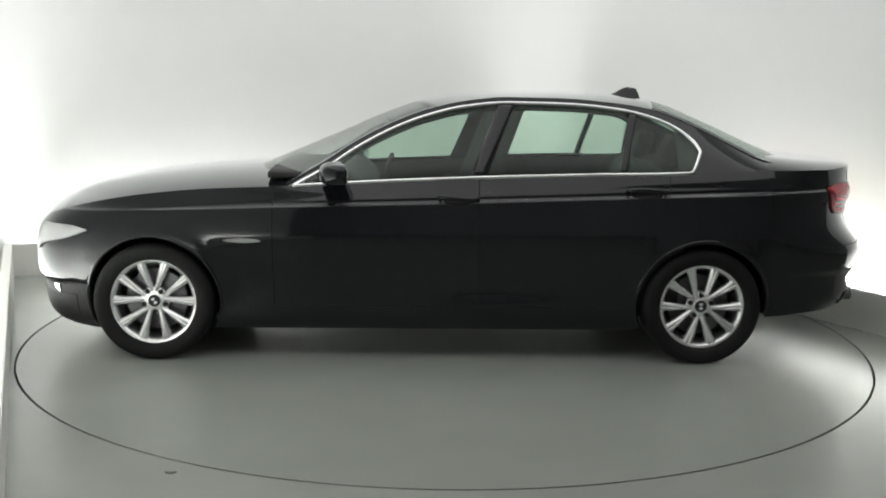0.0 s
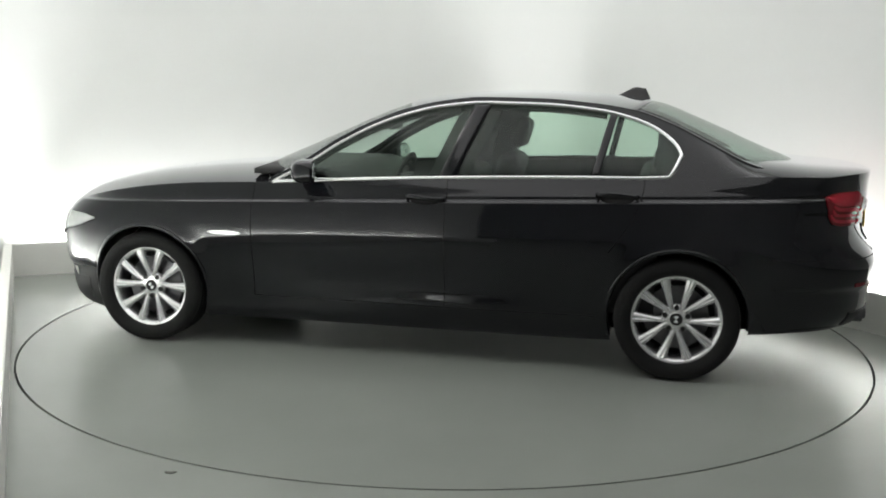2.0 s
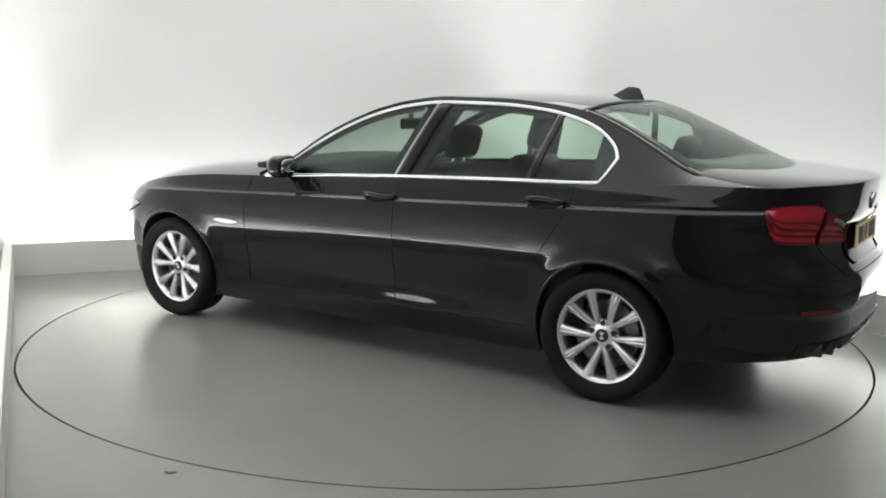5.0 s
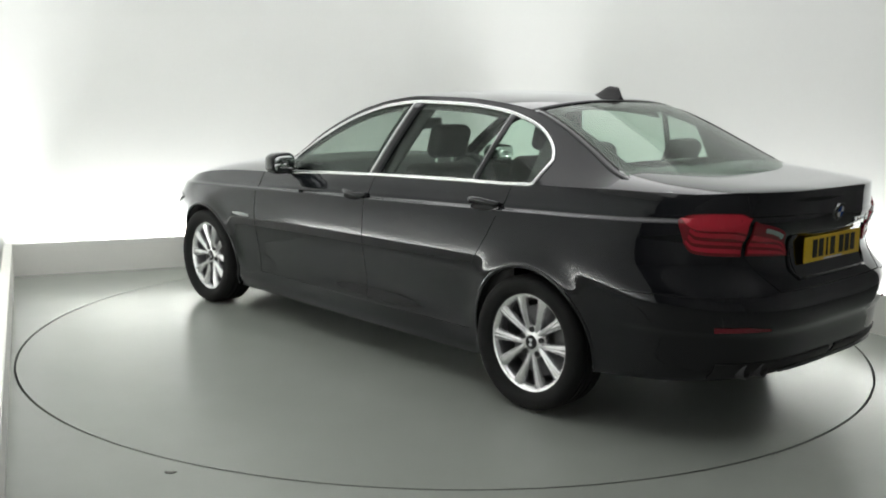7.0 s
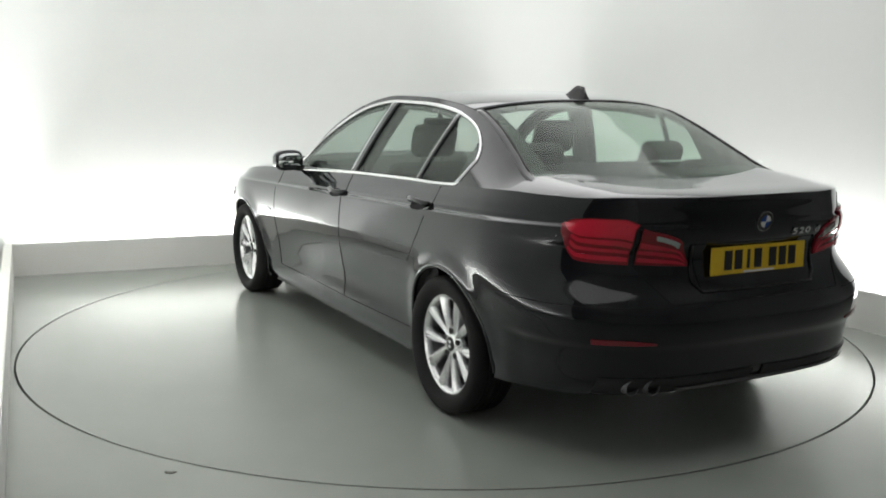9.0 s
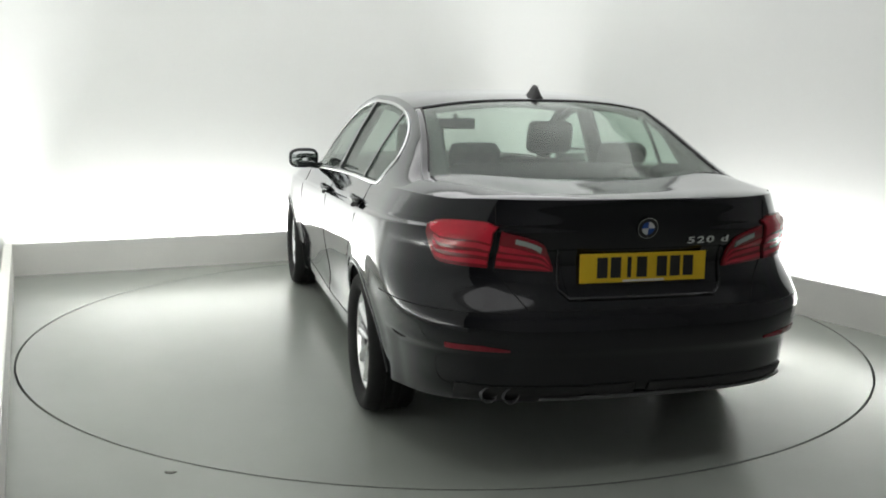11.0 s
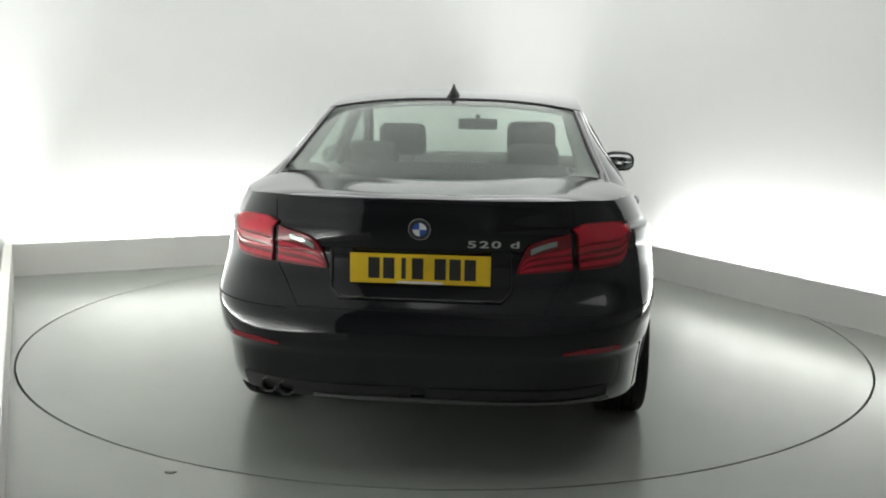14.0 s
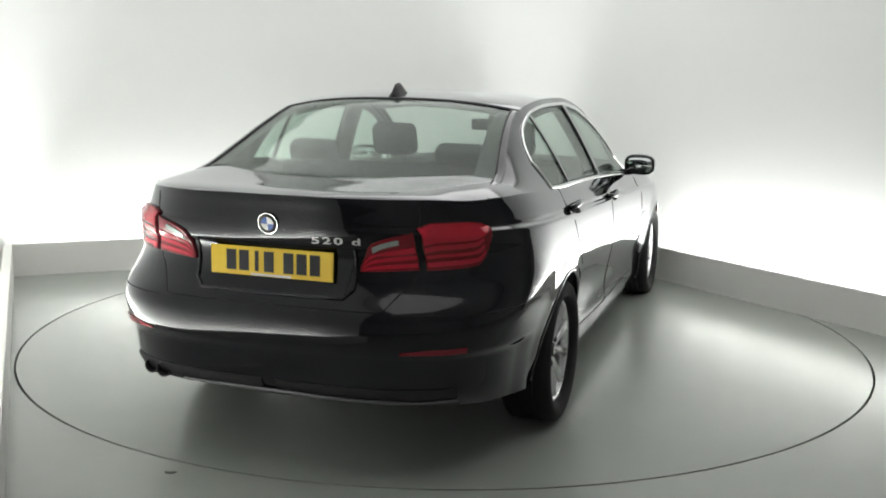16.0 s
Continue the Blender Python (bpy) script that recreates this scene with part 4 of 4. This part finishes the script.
dash = [[(x, y, 1.022 - 0.30 * smooth01(-0.95, -1.25, x) ** 2 - 0.05 * abs(y) ** 2) for y in span(-0.74, 0.74, 10)] for x in span(-0.60, -1.25, 12)]
sheet("dashboard", dash, PLASTIC, car, "dark dashboard", 0.03)
wheel_m = Matrix.Translation(shift((-1.17, -0.37, 0.87))) @ Matrix.Rotation(radians(68), 4, "Y")
bm = bmesh.new()
prof, n = 10, 40
vs = [[bm.verts.new(((0.18 + 0.016 * math.cos(2 * math.pi * j / prof)) * math.cos(2 * math.pi * i / n), (0.18 + 0.016 * math.cos(2 * math.pi * j / prof)) * math.sin(2 * math.pi * i / n), 0.016 * math.sin(2 * math.pi * j / prof))) for j in range(prof)] for i in range(n)]
for i in range(n):
    for j in range(prof):
        bm.faces.new((vs[i][j], vs[(i + 1) % n][j], vs[(i + 1) % n][(j + 1) % prof], vs[i][(j + 1) % prof]))
rim_ob = part("steering_wheel", place(bm, wheel_m), CLOTH, car, "dark steering wheel")
part("boss", place(soft_box(-0.17, 0.17, -0.05, 0.05, -0.03, 0.0, 0.012), wheel_m @ Matrix.Rotation(radians(90), 4, "Z")), CLOTH, rim_ob)
part("rear_view_mirror", place(soft_box(-0.015, 0.015, -0.125, 0.125, -0.035, 0.035, 0.014), Matrix.Translation(shift((-1.22, -0.02, 1.25)))), PLASTIC, car, "dark rear-view mirror")
part("mirror_stalk", place(soft_box(-0.012, 0.012, -0.014, 0.014, 0.0, 0.05, 0.005), Matrix.Translation(shift((-1.205, -0.02, 1.262)))), PLASTIC, car)
sheet("headliner", [[(p[0], p[1] * 0.97, p[2] - 0.03) for p in roof_row(x)] for x in span(-1.43, -2.76, 16)], CLOTH, car, "dark roof lining", 0.004)
for sgn in (1, -1):
    pts = []
    for k in range(9):
        f = k / 8
        xm = -1.735 + (-1.90 + 1.735) * f
        z = win_low(xm) + (win_top(xm) - win_low(xm)) * f
        pts.append([mirrored(flank(xm + w, z, -0.03), sgn) for w in (-0.11, -0.04, 0.04, 0.11)])
    sheet("pillar_lining", pts, CLOTH, car, "dark pillar lining", 0.02)
    sheet("rear_pillar_lining", [[mirrored(flank(x, top_z(x) + (rail_z(x) - top_z(x)) * f, -0.03), sgn) for f in span(0.0, 1.0, 6)] for x in span(-2.83, -3.38, 12)], CLOTH, car, "dark pillar lining", 0.006)
sheet("cabin_floor", [[(x, y, 0.30) for y in (-0.72, 0, 0.72)] for x in span(-0.6, -2.6, 6)], CLOTH, car, "dark carpet", 0.01)
for sgn in (1, -1):
    inner_ = [[(x, sgn * (half_width(x, min(z, 0.96)) - 0.055), z) for z in span(0.32, top_z(x) - 0.012, 6)] for x in span(-0.66, -2.85, 16)]
    sheet("door_lining", inner_, CLOTH, DOORS[("front_door", sgn)], "dark door lining", 0.006)

# black frame bands round the panes
for sgn in (1, -1):
    for nm, a, b in (("front_door", -0.80, -1.76), ("rear_door", -1.78, -2.56)):
        flank_strip("window_frame", span(a, b, 40), lambda x: max(win_top(x) - 0.035, win_low(x)), win_top, 3, PLASTIC, sgn, DOORS[(nm, sgn)], -0.012, 0.01, "black window frame")
        flank_strip("window_seal", span(a, b, 30), win_low, lambda x: min(win_low(x) + 0.014, win_top(x)), 2, PLASTIC, sgn, DOORS[(nm, sgn)], -0.010, 0.008, "black rubber seal")

# small chip in the floor paint
chip = [(-1.045 + 0.02 * math.cos(t) * (1 + 0.3 * math.sin(3 * t)), -2.335 + 0.012 * math.sin(t) * (1 + 0.4 * math.cos(2 * t))) for t in [2 * math.pi * k / 18 for k in range(18)]]
tagged(part("floor_chip", prism(chip, 0.0, 0.003), DIRT), "small dark chip in the floor paint", "floor mark", kind="structure")


motions()
